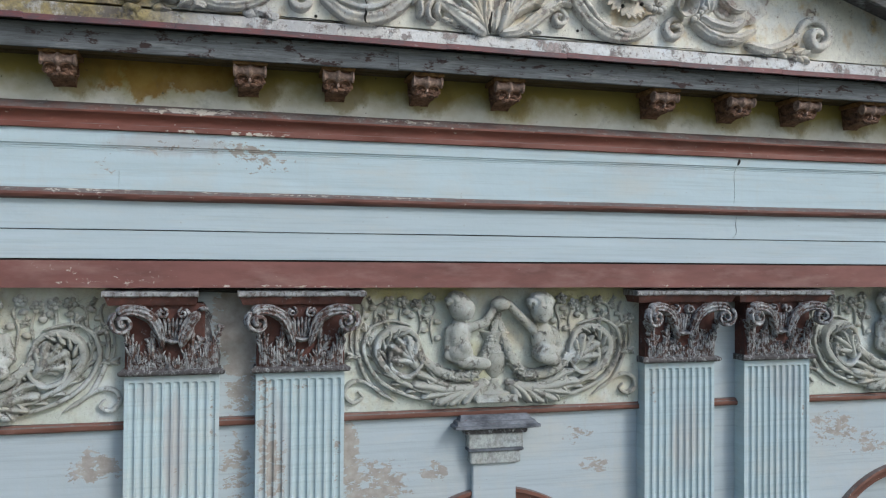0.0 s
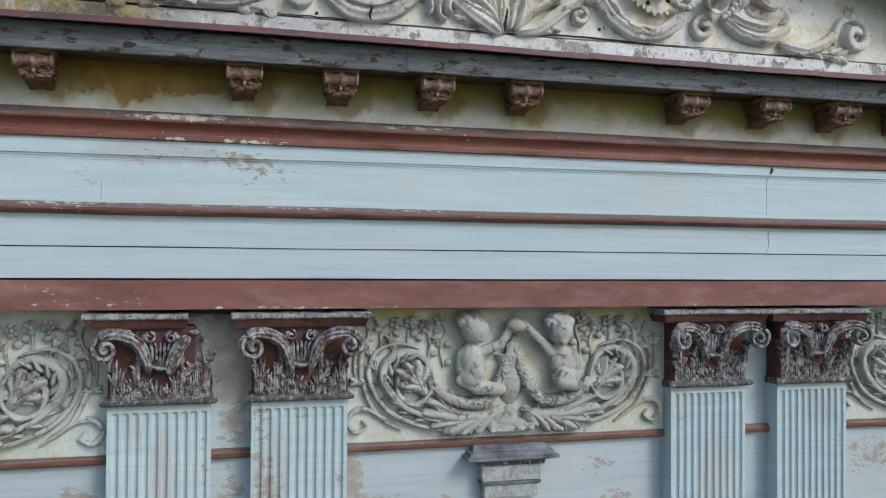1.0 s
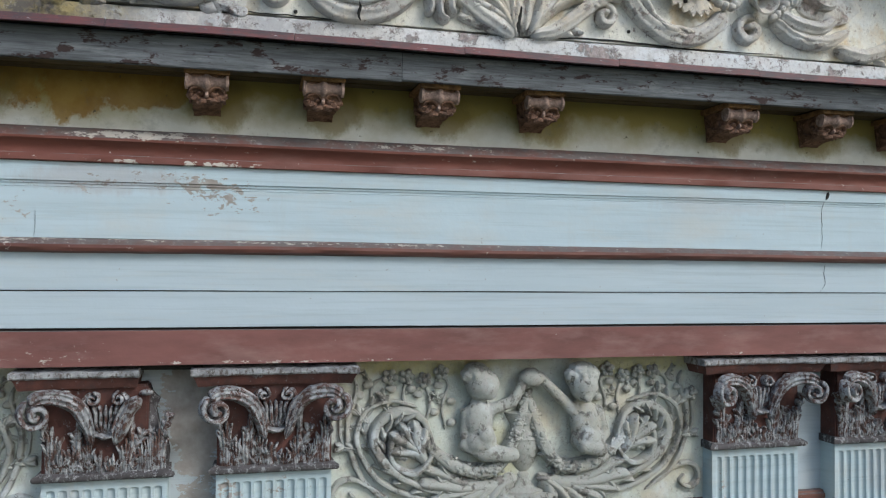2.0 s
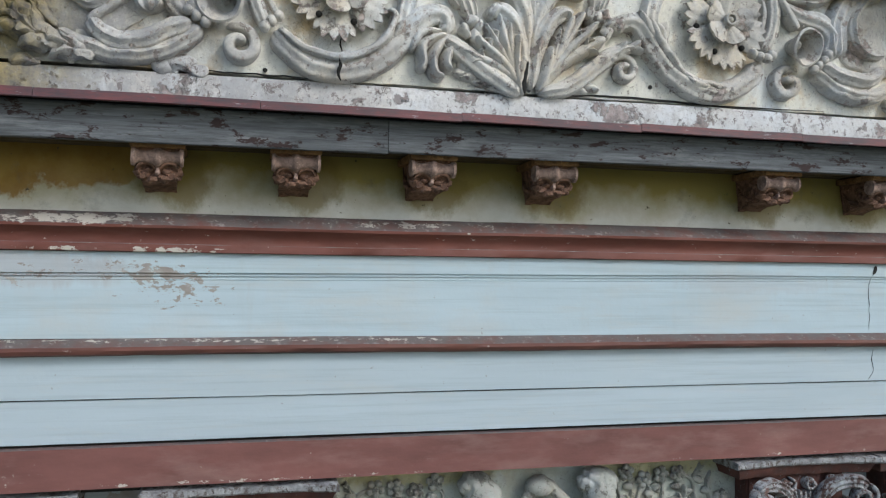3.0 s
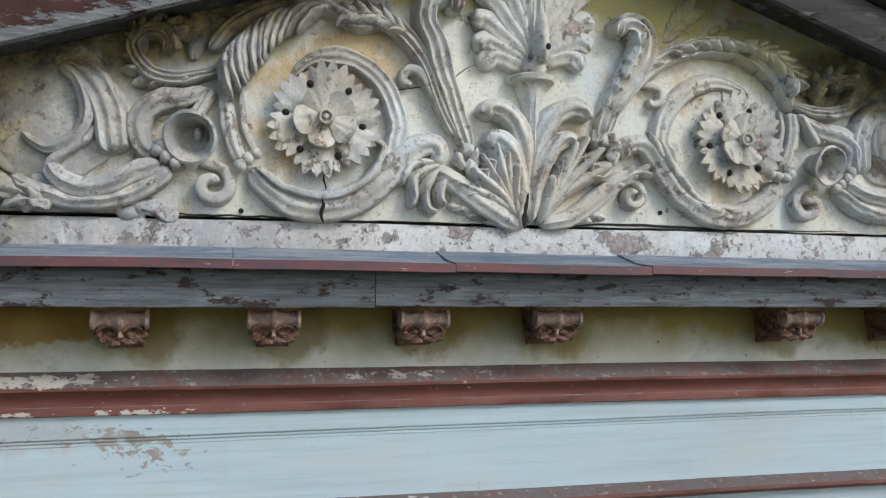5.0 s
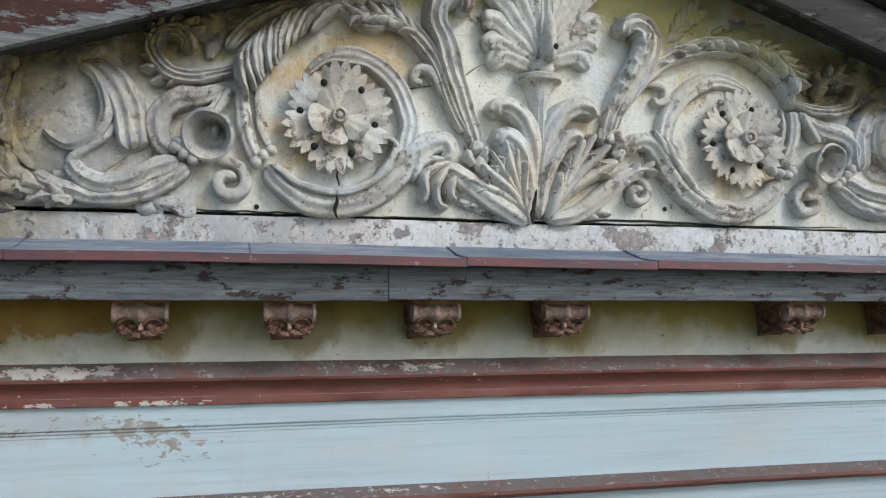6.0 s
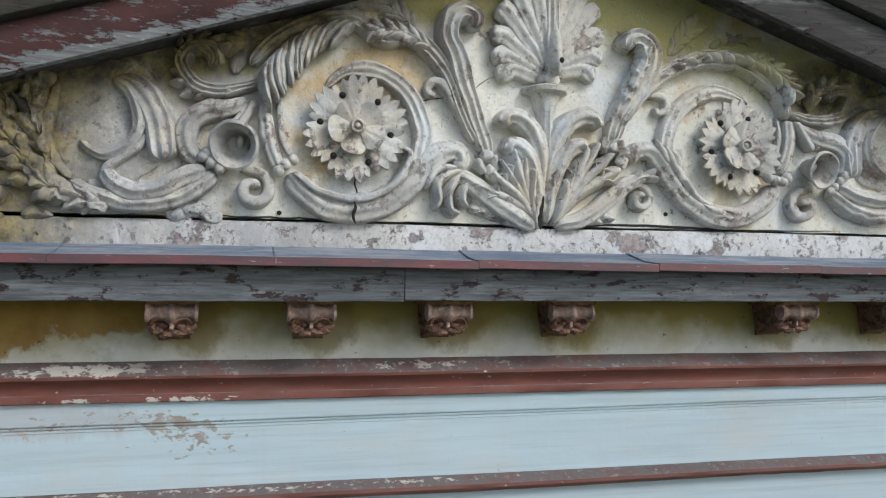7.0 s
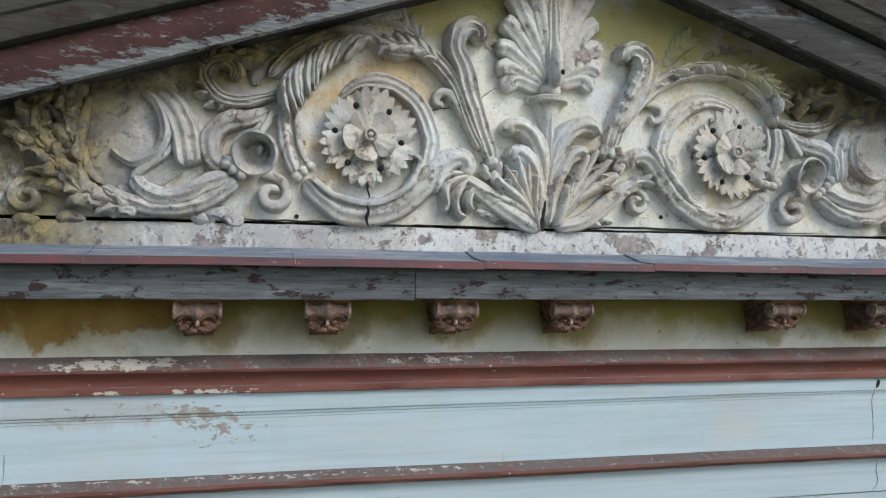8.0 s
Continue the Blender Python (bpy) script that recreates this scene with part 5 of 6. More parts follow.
# curled leaf under the raking cornice
band("curled_stalk", ((0.370, 10.569), (0.284, 10.539), (0.195, 10.511), (0.106, 10.512), (0.045, 10.552), (0.017, 10.620), (0.047, 10.677), (0.106, 10.691), (0.147, 10.654), (0.137, 10.613)), 0.062, 0.085, 3, (0.4, 0.5), 0.0, None, 9, (0.8, 1.3), 14)
raffle("curled_leaf", ((0.284, 10.553), (0.194, 10.533), (0.105, 10.533), (0.049, 10.576)), 6, 0.11, 0.038, 0.06, (1,), 42, 0.02)
raffle("curled_leaf", ((0.020, 10.597), (0.036, 10.676), (0.101, 10.710), (0.180, 10.674)), 6, 0.085, 0.036, 0.075, (-1, 1), 60, 0.04)
# stem that opens into the trumpet flower
band("s_stem", ((0.308, 10.476), (0.218, 10.440), (0.130, 10.420), (0.065, 10.374), (0.040, 10.302), (0.057, 10.238), (0.108, 10.194)), 0.088, 0.080, 2, (0.35, 0.6), 0.0, None, 8, None, 14)
band("stalk", ((0.331, 10.471), (0.291, 10.404), (0.254, 10.338)), 0.036, 0.065, 0, (0.8, 0.8), 0.01)
band("stalk", ((0.295, 10.464), (0.260, 10.402), (0.225, 10.353)), 0.026, 0.055, 0, (0.8, 0.8))
trumpet((0.267, 10.288), -14, 14, 0.108)
beads(((0.112, 10.213), (0.146, 10.189), (0.184, 10.165), (0.129, 10.233), (0.163, 10.211)), 0.026, 0.07)
curl("lower_volute", (0.325, 10.082), 0.098, 125, -470, 0.060, 0.080, 0.016)
# great outer scroll
bm = lathe(bmesh.new(), ((0.02, -0.026), (0.20, -0.024), (0.262, -0.020), (0.285, -0.012), (0.29, 0.01)), (-0.302, TYMP_Y, 10.360), "Y", 64)
wobble(bm, 0.03, 0.10, 4)
wobble(bm, 0.012, 0.03, 2)
part("scroll_plate", bm, M_STUCCO, relief, "rough-edged plaster disc stained yellow", 60)
band("outer_crescent", ((-0.241, 10.552), (-0.159, 10.507), (-0.099, 10.426), (-0.069, 10.336), (-0.054, 10.244), (-0.044, 10.192)), 0.115, 0.085, 3, (0.3, 0.85), 0.0, None, 8, (0.7, 1.1), 16)
band("inner_crescent", ((-0.261, 10.536), (-0.192, 10.482), (-0.152, 10.388), (-0.162, 10.300), (-0.211, 10.236), (-0.283, 10.207), (-0.346, 10.227), (-0.384, 10.270)), 0.052, 0.080, 2, (0.6, 0.25), 0.0, None, 8, None, 12)
band("scroll_link", ((-0.116, 10.308), (-0.144, 10.256), (-0.200, 10.212), (-0.260, 10.172), (-0.284, 10.142), (-0.270, 10.097)), 0.034, 0.065, 0, (0.4, 0.7))
band("scroll_foot", ((-0.288, 10.153), (-0.249, 10.092), (-0.164, 10.056), (-0.069, 10.072), (0.022, 10.117), (0.131, 10.168)), 0.082, 0.095, 2, (0.5, 0.8), 0.0, None, 8, None, 12)
band("scroll_base", ((-0.414, 10.096), (-0.310, 10.035), (-0.184, 10.008), (-0.046, 10.017), (0.082, 10.073), (0.169, 10.151)), 0.070, 0.080, 2, (0.35, 0.8), 0.0, None, 8, None, 12)
line = along([Vector(p) for p in ((0.115, 10.074), (-0.014, 10.016), (-0.142, 9.996), (-0.268, 10.007), (-0.351, 10.049))], 12)
for k in range(7):
    i = k * (len(line) - 18) // 6
    raffle("base_finger", (line[i], line[i + 8], line[i + 16]), 1, 0.17, 0.040, 0.075, (-1,), 30, 0.012 + 0.003 * k, 0.0, (0.8, 1.0))
band("scroll_back", ((-0.475, 10.508), (-0.500, 10.405), (-0.516, 10.303), (-0.490, 10.191), (-0.422, 10.105)), 0.050, 0.05, 0, (0.4, 0.4))
raffle("rough_leaf", ((-0.261, 9.992), (-0.416, 10.038), (-0.558, 10.138), (-0.664, 10.253), (-0.758, 10.358)), 7, 0.17, 0.055, 0.085, (-1, 1), 40, 0.02, 0.05, rough=0.013)
raffle("rough_leaf", ((-0.487, 10.090), (-0.542, 10.239), (-0.569, 10.376), (-0.556, 10.503)), 6, 0.13, 0.050, 0.075, (-1, 1), 42, 0.01, 0.04, rough=0.013)
raffle("rough_leaf", ((-0.570, 10.162), (-0.642, 10.284), (-0.675, 10.395), (-0.671, 10.483)), 6, 0.12, 0.045, 0.065, (-1, 1), 40, 0.0, 0.04, rough=0.013)
curl("end_volute", (-0.723, 10.040), 0.088, 75, 430, 0.046, 0.060)
band("end_stalk", ((-0.720, 10.092), (-0.625, 10.095), (-0.509, 10.049), (-0.380, 10.003)), 0.060, 0.05, 2, (0.7, 0.5))
# rosette scroll on the other side
rosette((2.735, 10.379), 0.242, 40)
band("scroll_arc", ((2.818, 10.617), (2.708, 10.660), (2.600, 10.664), (2.476, 10.609), (2.376, 10.506), (2.330, 10.381), (2.352, 10.261), (2.411, 10.168)), 0.085, 0.062, 3, (0.15, 0.8), 0.0, None, 8, (0.6, 1.1), 16)
band("scroll_stem", ((3.038, 10.546), (3.049, 10.448), (3.027, 10.347), (2.980, 10.247)), 0.060, 0.060, 2, (0.7, 0.8), 0.0, None, 8, None, 14)
band("stem_fillet", ((2.986, 10.557), (2.994, 10.450), (2.966, 10.344), (2.923, 10.267)), 0.026, 0.036, 0, (0.3, 0.8))
beads(((2.897, 10.232), (2.935, 10.220), (2.979, 10.213), (3.006, 10.231)), 0.028, 0.065)
band("sheath", ((2.960, 10.195), (2.894, 10.104), (2.767, 10.033), (2.637, 10.024), (2.500, 10.069), (2.390, 10.162), (2.322, 10.259), (2.270, 10.330), (2.205, 10.348), (2.156, 10.324), (2.155, 10.276)), 0.100, 0.080, 2, (0.75, 0.35), 0.0, None, 8, (0.9, 1.1), 14)
raffle("sheath_leaf", ((2.761, 10.044), (2.606, 10.045), (2.470, 10.122), (2.367, 10.234), (2.279, 10.325)), 7, 0.15, 0.048, 0.075, (-1,), 22, 0.03, 0.0, (0.8, 1.0))
raffle("sheath_tooth", ((2.441, 10.164), (2.412, 10.223), (2.403, 10.263)), 3, 0.09, 0.050, 0.06, (-1, 1), 24, 0.02)
band("outer_stem", ((2.052, 10.380), (2.105, 10.503), (2.193, 10.617), (2.297, 10.719), (2.433, 10.793), (2.587, 10.824), (2.742, 10.817), (2.868, 10.762), (2.979, 10.670), (3.041, 10.546)), 0.075, 0.075, 3, (0.5, 0.6), 0.0, None, 8, None, 16)
raffle("feathered_leaf", ((2.253, 10.708), (2.403, 10.807), (2.556, 10.852), (2.711, 10.854), (2.806, 10.827)), 8, 0.085, 0.036, 0.065, (-1,), 60, 0.045, 0.03, (0.75, 1.2))
raffle("feathered_leaf", ((2.743, 10.845), (2.869, 10.818), (2.980, 10.741), (3.043, 10.646)), 8, 0.095, 0.036, 0.065, (-1, 1), 58, 0.05, 0.03, (0.75, 1.2))
raffle("flat_leaf", ((2.369, 10.844), (2.437, 10.925), (2.523, 11.009)), 5, 0.10, 0.035, 0.026, (-1, 1), 50, 0.0, 0.02)
raffle("flat_leaf", ((2.917, 10.837), (3.022, 10.781), (3.128, 10.725)), 5, 0.13, 0.045, 0.026, (1, -1), 50, 0.0, 0.02)
raffle("flat_leaf", ((2.606, 10.907), (2.744, 10.943), (2.884, 10.944)), 3, 0.08, 0.035, 0.022, (1,), 40, 0.0, 0.02)
band("curled_stalk", ((3.058, 10.576), (3.156, 10.553), (3.255, 10.545), (3.350, 10.580), (3.392, 10.655), (3.360, 10.702), (3.292, 10.692), (3.271, 10.638)), 0.066, 0.085, 3, (0.4, 0.5), 0.0, None, 9, (0.8, 1.3), 14)
raffle("curled_leaf", ((3.173, 10.597), (3.191, 10.670), (3.276, 10.725), (3.377, 10.712)), 5, 0.085, 0.036, 0.070, (1, -1), 55, 0.03)
band("s_stem", ((3.083, 10.521), (3.203, 10.456), (3.319, 10.433), (3.385, 10.373), (3.383, 10.293), (3.331, 10.233)), 0.085, 0.080, 2, (0.35, 0.6), 0.0, None, 8, None, 14)
band("stalk", ((3.077, 10.534), (3.121, 10.457), (3.175, 10.383)), 0.036, 0.065, 0, (0.8, 0.8), 0.01)
band("stalk", ((3.129, 10.523), (3.173, 10.460), (3.225, 10.394)), 0.026, 0.055, 0, (0.8, 0.8))
trumpet((3.176, 10.301), 10, 14, 0.100)
beads(((3.287, 10.197), (3.321, 10.227), (3.348, 10.257), (3.259, 10.173)), 0.026, 0.07)
curl("lower_volute", (3.119, 10.089), 0.095, 55, 470, 0.060, 0.080, 0.016)
bm = lathe(bmesh.new(), ((0.02, -0.026), (0.20, -0.024), (0.262, -0.020), (0.285, -0.012), (0.29, 0.01)), (3.697, TYMP_Y, 10.453), "Y", 64)
wobble(bm, 0.03, 0.10, 6)
part("scroll_plate", bm, M_STUCCO, relief, "", 60)
band("outer_crescent", ((3.649, 10.613), (3.548, 10.586), (3.463, 10.514), (3.420, 10.424), (3.411, 10.323), (3.416, 10.251)), 0.105, 0.085, 3, (0.3, 0.85), 0.0, None, 8, (0.7, 1.1), 16)
band("inner_crescent", ((3.701, 10.595), (3.596, 10.565), (3.531, 10.488), (3.515, 10.400), (3.554, 10.315), (3.639, 10.275), (3.734, 10.285)), 0.050, 0.080, 2, (0.6, 0.25), 0.0, None, 8, None, 12)
band("scroll_foot", ((3.725, 10.220), (3.618, 10.143), (3.498, 10.139), (3.397, 10.164), (3.314, 10.204)), 0.080, 0.095, 2, (0.5, 0.8), 0.0, None, 8, None, 12)
band("scroll_base", ((3.829, 10.150), (3.686, 10.072), (3.547, 10.062), (3.412, 10.093), (3.279, 10.174)), 0.075, 0.080, 2, (0.35, 0.8), 0.0, None, 8, None, 12)
line = along([Vector(p) for p in ((3.311, 10.118), (3.444, 10.042), (3.615, 10.027), (3.791, 10.075))], 12)
for k in range(7):
    i = k * (len(line) - 18) // 6
    raffle("base_finger", (line[i], line[i + 8], line[i + 16]), 1, 0.17, 0.042, 0.070, (1,), 30, 0.012 + 0.003 * k, 0.0, (0.8, 1.0))
curl("end_volute", (4.369, 10.131), 0.175, 205, -560, 0.075, 0.085, 0.02)
band("end_stalk", ((3.734, 10.028), (3.923, 10.001), (4.090, 10.046), (4.211, 10.138)), 0.075, 0.07, 2, (0.7, 0.6))
raffle("end_leaf", ((4.018, 9.992), (4.138, 9.988), (4.260, 9.976)), 4, 0.10, 0.04, 0.06, (1, -1), 50, 0.0, 0.03)
# tall hooked leaves beside the palmette
band("hook", ((1.408, 10.277), (1.355, 10.419), (1.296, 10.581), (1.249, 10.731), (1.207, 10.816), (1.212, 10.910), (1.271, 10.955), (1.330, 10.932), (1.330, 10.874)), 0.100, 0.11, 3, (0.5, 0.45), 0.0, None, 9, (0.6, 1.2), 16)
raffle("hook_edge", ((1.320, 10.481), (1.267, 10.656), (1.222, 10.805), (1.189, 10.871)), 5, 0.07, 0.040, 0.075, (1,), 18, 0.0, 0.05)
band("small_curl", ((1.321, 10.417), (1.242, 10.514), (1.182, 10.604), (1.131, 10.615), (1.111, 10.573), (1.147, 10.550)), 0.042, 0.06, 0, (0.5, 0.5))
band("hook", ((2.029, 10.376), (2.076, 10.502), (2.158, 10.628), (2.232, 10.742), (2.239, 10.843), (2.181, 10.893), (2.122, 10.877), (2.113, 10.833)), 0.110, 0.11, 3, (0.5, 0.45), 0.0, None, 9, (0.6, 1.2), 16)
raffle("hook_edge", ((2.076, 10.555), (2.141, 10.667), (2.188, 10.765), (2.201, 10.848)), 6, 0.06, 0.032, 0.095, (1, -1), 45, 0.03, 0.06)
band("small_curl", ((2.237, 10.620), (2.282, 10.623), (2.335, 10.605), (2.340, 10.559), (2.299, 10.537), (2.281, 10.563)), 0.034, 0.05, 0, (0.5, 0.5))
for k, p in enumerate(((1.392, 10.276), (1.429, 10.245), (1.408, 10.200), (1.361, 10.229), (2.032, 10.339), (2.075, 10.363), (2.098, 10.321), (2.080, 10.275), (1.995, 10.350))):
    bm = ball(bmesh.new(), (p[0], TYMP_Y - 0.045, p[1]), 0.034, (0.9, 1.2, 1.1), 3)
    wobble(bm, 0.018, 0.035, k)
    part("fruit", bm, M_STUCCO, relief, "", 60)
# fern curls on the middle stem
for pts, w in ((((1.671, 10.114), (1.668, 10.243), (1.633, 10.383), (1.559, 10.457), (1.492, 10.466), (1.468, 10.418)), 0.085), (((1.665, 9.985), (1.638, 10.164), (1.587, 10.291), (1.519, 10.331), (1.482, 10.291)), 0.082), (((1.695, 10.140), (1.717, 10.310), (1.787, 10.437), (1.871, 10.489), (1.938, 10.472), (1.950, 10.430)), 0.085), (((1.695, 9.973), (1.720, 10.167), (1.778, 10.295), (1.848, 10.343), (1.893, 10.321)), 0.080)):
    band("fern_curl", pts, w, 0.10, 2, (0.45, 0.6), 0.0, None, 8, (0.8, 1.2), 14)
# acanthus at the foot
for foot, tips in (((1.660, 9.944), ((1.340, 10.132), (1.400, 10.200), (1.445, 10.263), (1.509, 10.318), (1.568, 10.284), (1.611, 10.227), (1.643, 10.133))), ((1.725, 9.961), ((1.772, 10.117), (1.786, 10.183), (1.836, 10.277), (1.898, 10.338), (1.961, 10.367), (2.029, 10.318), (2.074, 10.248)))):
    bm = fan(bmesh.new(), foot, tips, 0.075, 0.085, TYMP_Y - 0.02)
    wobble(bm, 0.006, 0.06, foot[0])
    wobble(bm, 0.003, 0.022, foot[1])
    part("foot_leaf", bm, M_STUCCO, relief, "", 60)
band("foot_arm", ((1.643, 9.943), (1.520, 10.011), (1.400, 10.091), (1.296, 10.163), (1.244, 10.183)), 0.085, 0.080, 2, (0.6, 0.4), 0.0, None, 8, None, 12)
band("foot_arm", ((1.742, 9.961), (1.888, 9.996), (2.030, 10.101), (2.131, 10.179), (2.204, 10.192)), 0.075, 0.075, 2, (0.6, 0.6), 0.0, None, 8, None, 12)
raffle("arm_leaf", ((1.987, 10.073), (2.073, 10.142), (2.175, 10.199), (2.248, 10.216)), 4, 0.065, 0.034, 0.07, (1, -1), 48, 0.02, 0.05)
curl("foot_volute", (2.183, 10.101), 0.078, 100, -430, 0.044, 0.075)
raffle("small_leaf", ((1.560, 9.969), (1.453, 10.009), (1.374, 10.039)), 4, 0.08, 0.036, 0.05, (1, -1), 40, 0.0)
raffle("small_leaf", ((1.819, 9.976), (1.931, 9.998), (2.015, 10.016)), 3, 0.07, 0.034, 0.04, (-1,), 40, 0.0)
for pts in (((1.283, 10.205), (1.205, 10.181), (1.155, 10.132), (1.160, 10.057), (1.143, 10.014)), ((1.296, 10.195), (1.236, 10.148), (1.206, 10.084), (1.219, 10.017), (1.263, 10.003)), ((1.262, 10.214), (1.167, 10.207), (1.116, 10.155), (1.099, 10.112)), ((1.314, 10.171), (1.283, 10.112), (1.273, 10.061), (1.299, 10.029))):
    band("spray_leaf", pts, 0.052, 0.075, 1, (0.5, 0.45), 0.01, None, 8, (0.8, 1.2))

# middle stem, plate and palmette
bm = bmesh.new()
ribbon(bm, along(((1.70, 9.965), (1.699, 10.15), (1.70, 10.34), (1.703, 10.46), (1.705, 10.59)), 8), 0.055, 0.085, (0, TYMP_Y, 0), FACADE, 2, (0.7, 1.0))
wobble(bm, 0.005, 0.1, 2)
part("middle_stem", bm, M_STUCCO, relief)
bm = bmesh.new()
rows = []
for w, z, y in ((0.028, 10.40, 0.07), (0.045, 10.50, 0.08), (0.078, 10.59, 0.10), (0.115, 10.598, 0.135), (0.118, 10.620, 0.14), (0.10, 10.628, 0.12)):
    rows.append([(1.70 + w * math.cos(a), TYMP_Y - y * max(0, math.sin(a)) + 0.01, z) for a in [math.pi * k / 10 for k in range(11)]])
vs = grid(bm, rows)
bm.faces.new(vs[-1])
wobble(bm, 0.004, 0.07, 1)
part("cup", bm, M_STUCCO, relief, "flared cup below the palmette")
palm = part("palmette", ball(bmesh.new(), (1.705, TYMP_Y - 0.04, 10.66), 0.06, (1, 1, 0.8), 2), M_STUCCO, relief, "fan-shaped palmette with ribbed fronds")
for side in (-1, 1):
    h = Half(side)
    for k, (mid, bow, end) in enumerate((((1.611, 10.681), (1.530, 10.681), (1.461, 10.648)), ((1.596, 10.752), (1.512, 10.783), (1.428, 10.737)), ((1.602, 10.839), (1.518, 10.899), (1.417, 10.857)), ((1.621, 10.937), (1.542, 11.017), (1.446, 10.997)), ((1.643, 11.032), (1.585, 11.132), (1.494, 11.141)), ((1.683, 11.109), (1.652, 11.221), (1.598, 11.286)))):
        foot = (1.70, 10.65 + 0.012 * k)
        dx, dz = end[0] - foot[0], end[1] - foot[1]
        arch = 0.17 - 0.022 * k
        h.band("frond", (foot, (foot[0] + 0.35 * dx - arch * 0.6 * dz * -0.5, foot[1] + 0.35 * dz + arch * 0.25), (foot[0] + 0.75 * dx, foot[1] + 0.75 * dz + arch * 0.36), end), 0.105, 0.060, 2, (0.25, 0.95), 0.010 * k, palm, 12, (0.7, 1.1), 14)
bm = bmesh.new()
ribbon(bm, along(((1.705, 10.635), (1.71, 10.85), (1.712, 11.05), (1.71, 11.2)), 8), 0.09, 0.09, (0, TYMP_Y - 0.03, 0), FACADE, 3, (0.3, 0.6), 14)
part("frond", bm, M_STUCCO, palm, "", 60)
bm = bmesh.new()
ribbon(bm, along([Vector(p) for p in ((1.717, 10.665), (1.722, 10.76), (1.722, 10.86), (1.718, 10.98))], 8), 0.085, 0.085, (0, TYMP_Y - 0.075, 0), FACADE, 1, (0.85, 0.2), 10, 0.0, (1.2, 0.5))
part("bud", bm, M_STUCCO, palm)
part("bud_hole", ball(bmesh.new(), (1.724, TYMP_Y - 0.176, 10.725), 0.012, (1, 0.6, 1.3), 2), M_DARK, palm)

# broken plaster lumps left on the ledge
for k, (p, r) in enumerate((((0.081, 9.999), 0.06), ((0.020, 9.977), 0.045), ((0.144, 9.970), 0.04), ((-0.549, 9.966), 0.05), ((-0.728, 9.946), 0.05))):
    bm = ball(bmesh.new(), (p[0], TYMP_Y - 0.012, p[1] - 0.012), r, (1.2, 0.45, 0.7), 3)
    wobble(bm, 0.02, 0.05, k)
    part("plaster_lump", bm, M_LEDGE, ped, "", 60)

# drilled holes and cracks in the slabs
for x, z in ((0.442, 9.986), (1.300, 10.052), (1.481, 9.942), (2.348, 10.034), (2.284, 10.907), (0.991, 10.919)):
    bm = lathe(bmesh.new(), ((0.004, 0.02), (0.011, 0.0), (0.011, -0.003), (0.002, -0.002)), (x, TYMP_Y - 0.001, z), "Y", 12)
    part("drill_hole", bm, M_DARK, ped)
for pts, w in ((((0.782, 9.950), (0.769, 10.011), (0.788, 10.073), (0.780, 10.134), (0.784, 10.213)), 0.010), (((0.952, 10.456), (1.098, 10.534), (1.285, 10.568), (1.446, 10.670), (1.551, 10.619)), 0.005), (((0.788, 9.956), (0.905, 9.948), (1.002, 9.955)), 0.007), (((1.678, 9.955), (1.688, 10.110)), 0.014), (((0.169, 9.971), (0.296, 9.964), (0.529, 9.965), (0.782, 9.950)), 0.008), (((1.806, 9.958), (2.246, 9.975), (2.744, 9.963), (3.379, 9.971)), 0.012)):
    bm = ribbon(bmesh.new(), along(pts, 6), w, 0.0035, (0, TYMP_Y - 0.006, 0), FACADE, 0, (0.3, 0.2), 3)
    wobble(bm, 0.006, 0.04, w * 99)
    part("crack", bm, M_DARK, ped)
for pts, w, y in ((((0.762, 10.041), (0.772, 10.006), (0.760, 9.972), (0.775, 9.939)), 0.016, -0.105), (((1.654, 10.092), (1.646, 10.024), (1.635, 9.965), (1.641, 9.928)), 0.022, -0.115)):
    bm = ribbon(bmesh.new(), along(pts, 6), w, 0.004, (0, TYMP_Y + y, 0), FACADE, 0, (0.3, 0.4), 3)
    wobble(bm, 0.006, 0.03, w * 99)
    part("crack", bm, M_DARK, ped)


# ---- carved panels between the pilasters ----
PY = 0.105


def body(parts, name, parent, label, voxel=0.0075):
    """One smooth figure out of ellipsoids and limbs, fused together."""
    bm = bmesh.new()
    for p in parts:
        if len(p) == 4:
            ball(bm, (p[0], PY - p[1], p[2]), p[3], (1, 0.85, 1), 3)
        elif len(p) == 6:
            ball(bm, (p[0], PY - p[1], p[2]), 1.0, (p[3], p[4], p[5]), 3)
        else:
            a, b = Vector((p[0], PY - p[1], p[2])), Vector((p[3], PY - p[4], p[5]))
            for k in range(9):
                ball(bm, a + (b - a) * k / 8, p[6] + (p[7] - p[6]) * k / 8 if len(p) > 7 else p[6], (1, 1, 1), 2)
    head = parts[1]
    rng = random.Random(5)
    for k in range(70):
        a, e = rng.uniform(0, 2 * math.pi), rng.uniform(0.0, 1.4)
        ball(bm, (head[0] + head[3] * 1.02 * math.cos(a) * math.cos(e), PY - head[1] - head[4] * 0.95 * abs(math.sin(a)) * math.cos(e), head[2] + head[5] * math.sin(e)), rng.uniform(0.017, 0.027), (1, 1, 1), 1)
    ob = part(name, bm, M_CARVED, parent, label, 180)
    m = ob.modifiers.new("fuse", "REMESH")
    m.mode, m.voxel_size, m.use_smooth_shade = "VOXEL", voxel, True
    s = ob.modifiers.new("soften", "SMOOTH")
    s.factor, s.iterations = 0.4, 1
    return ob


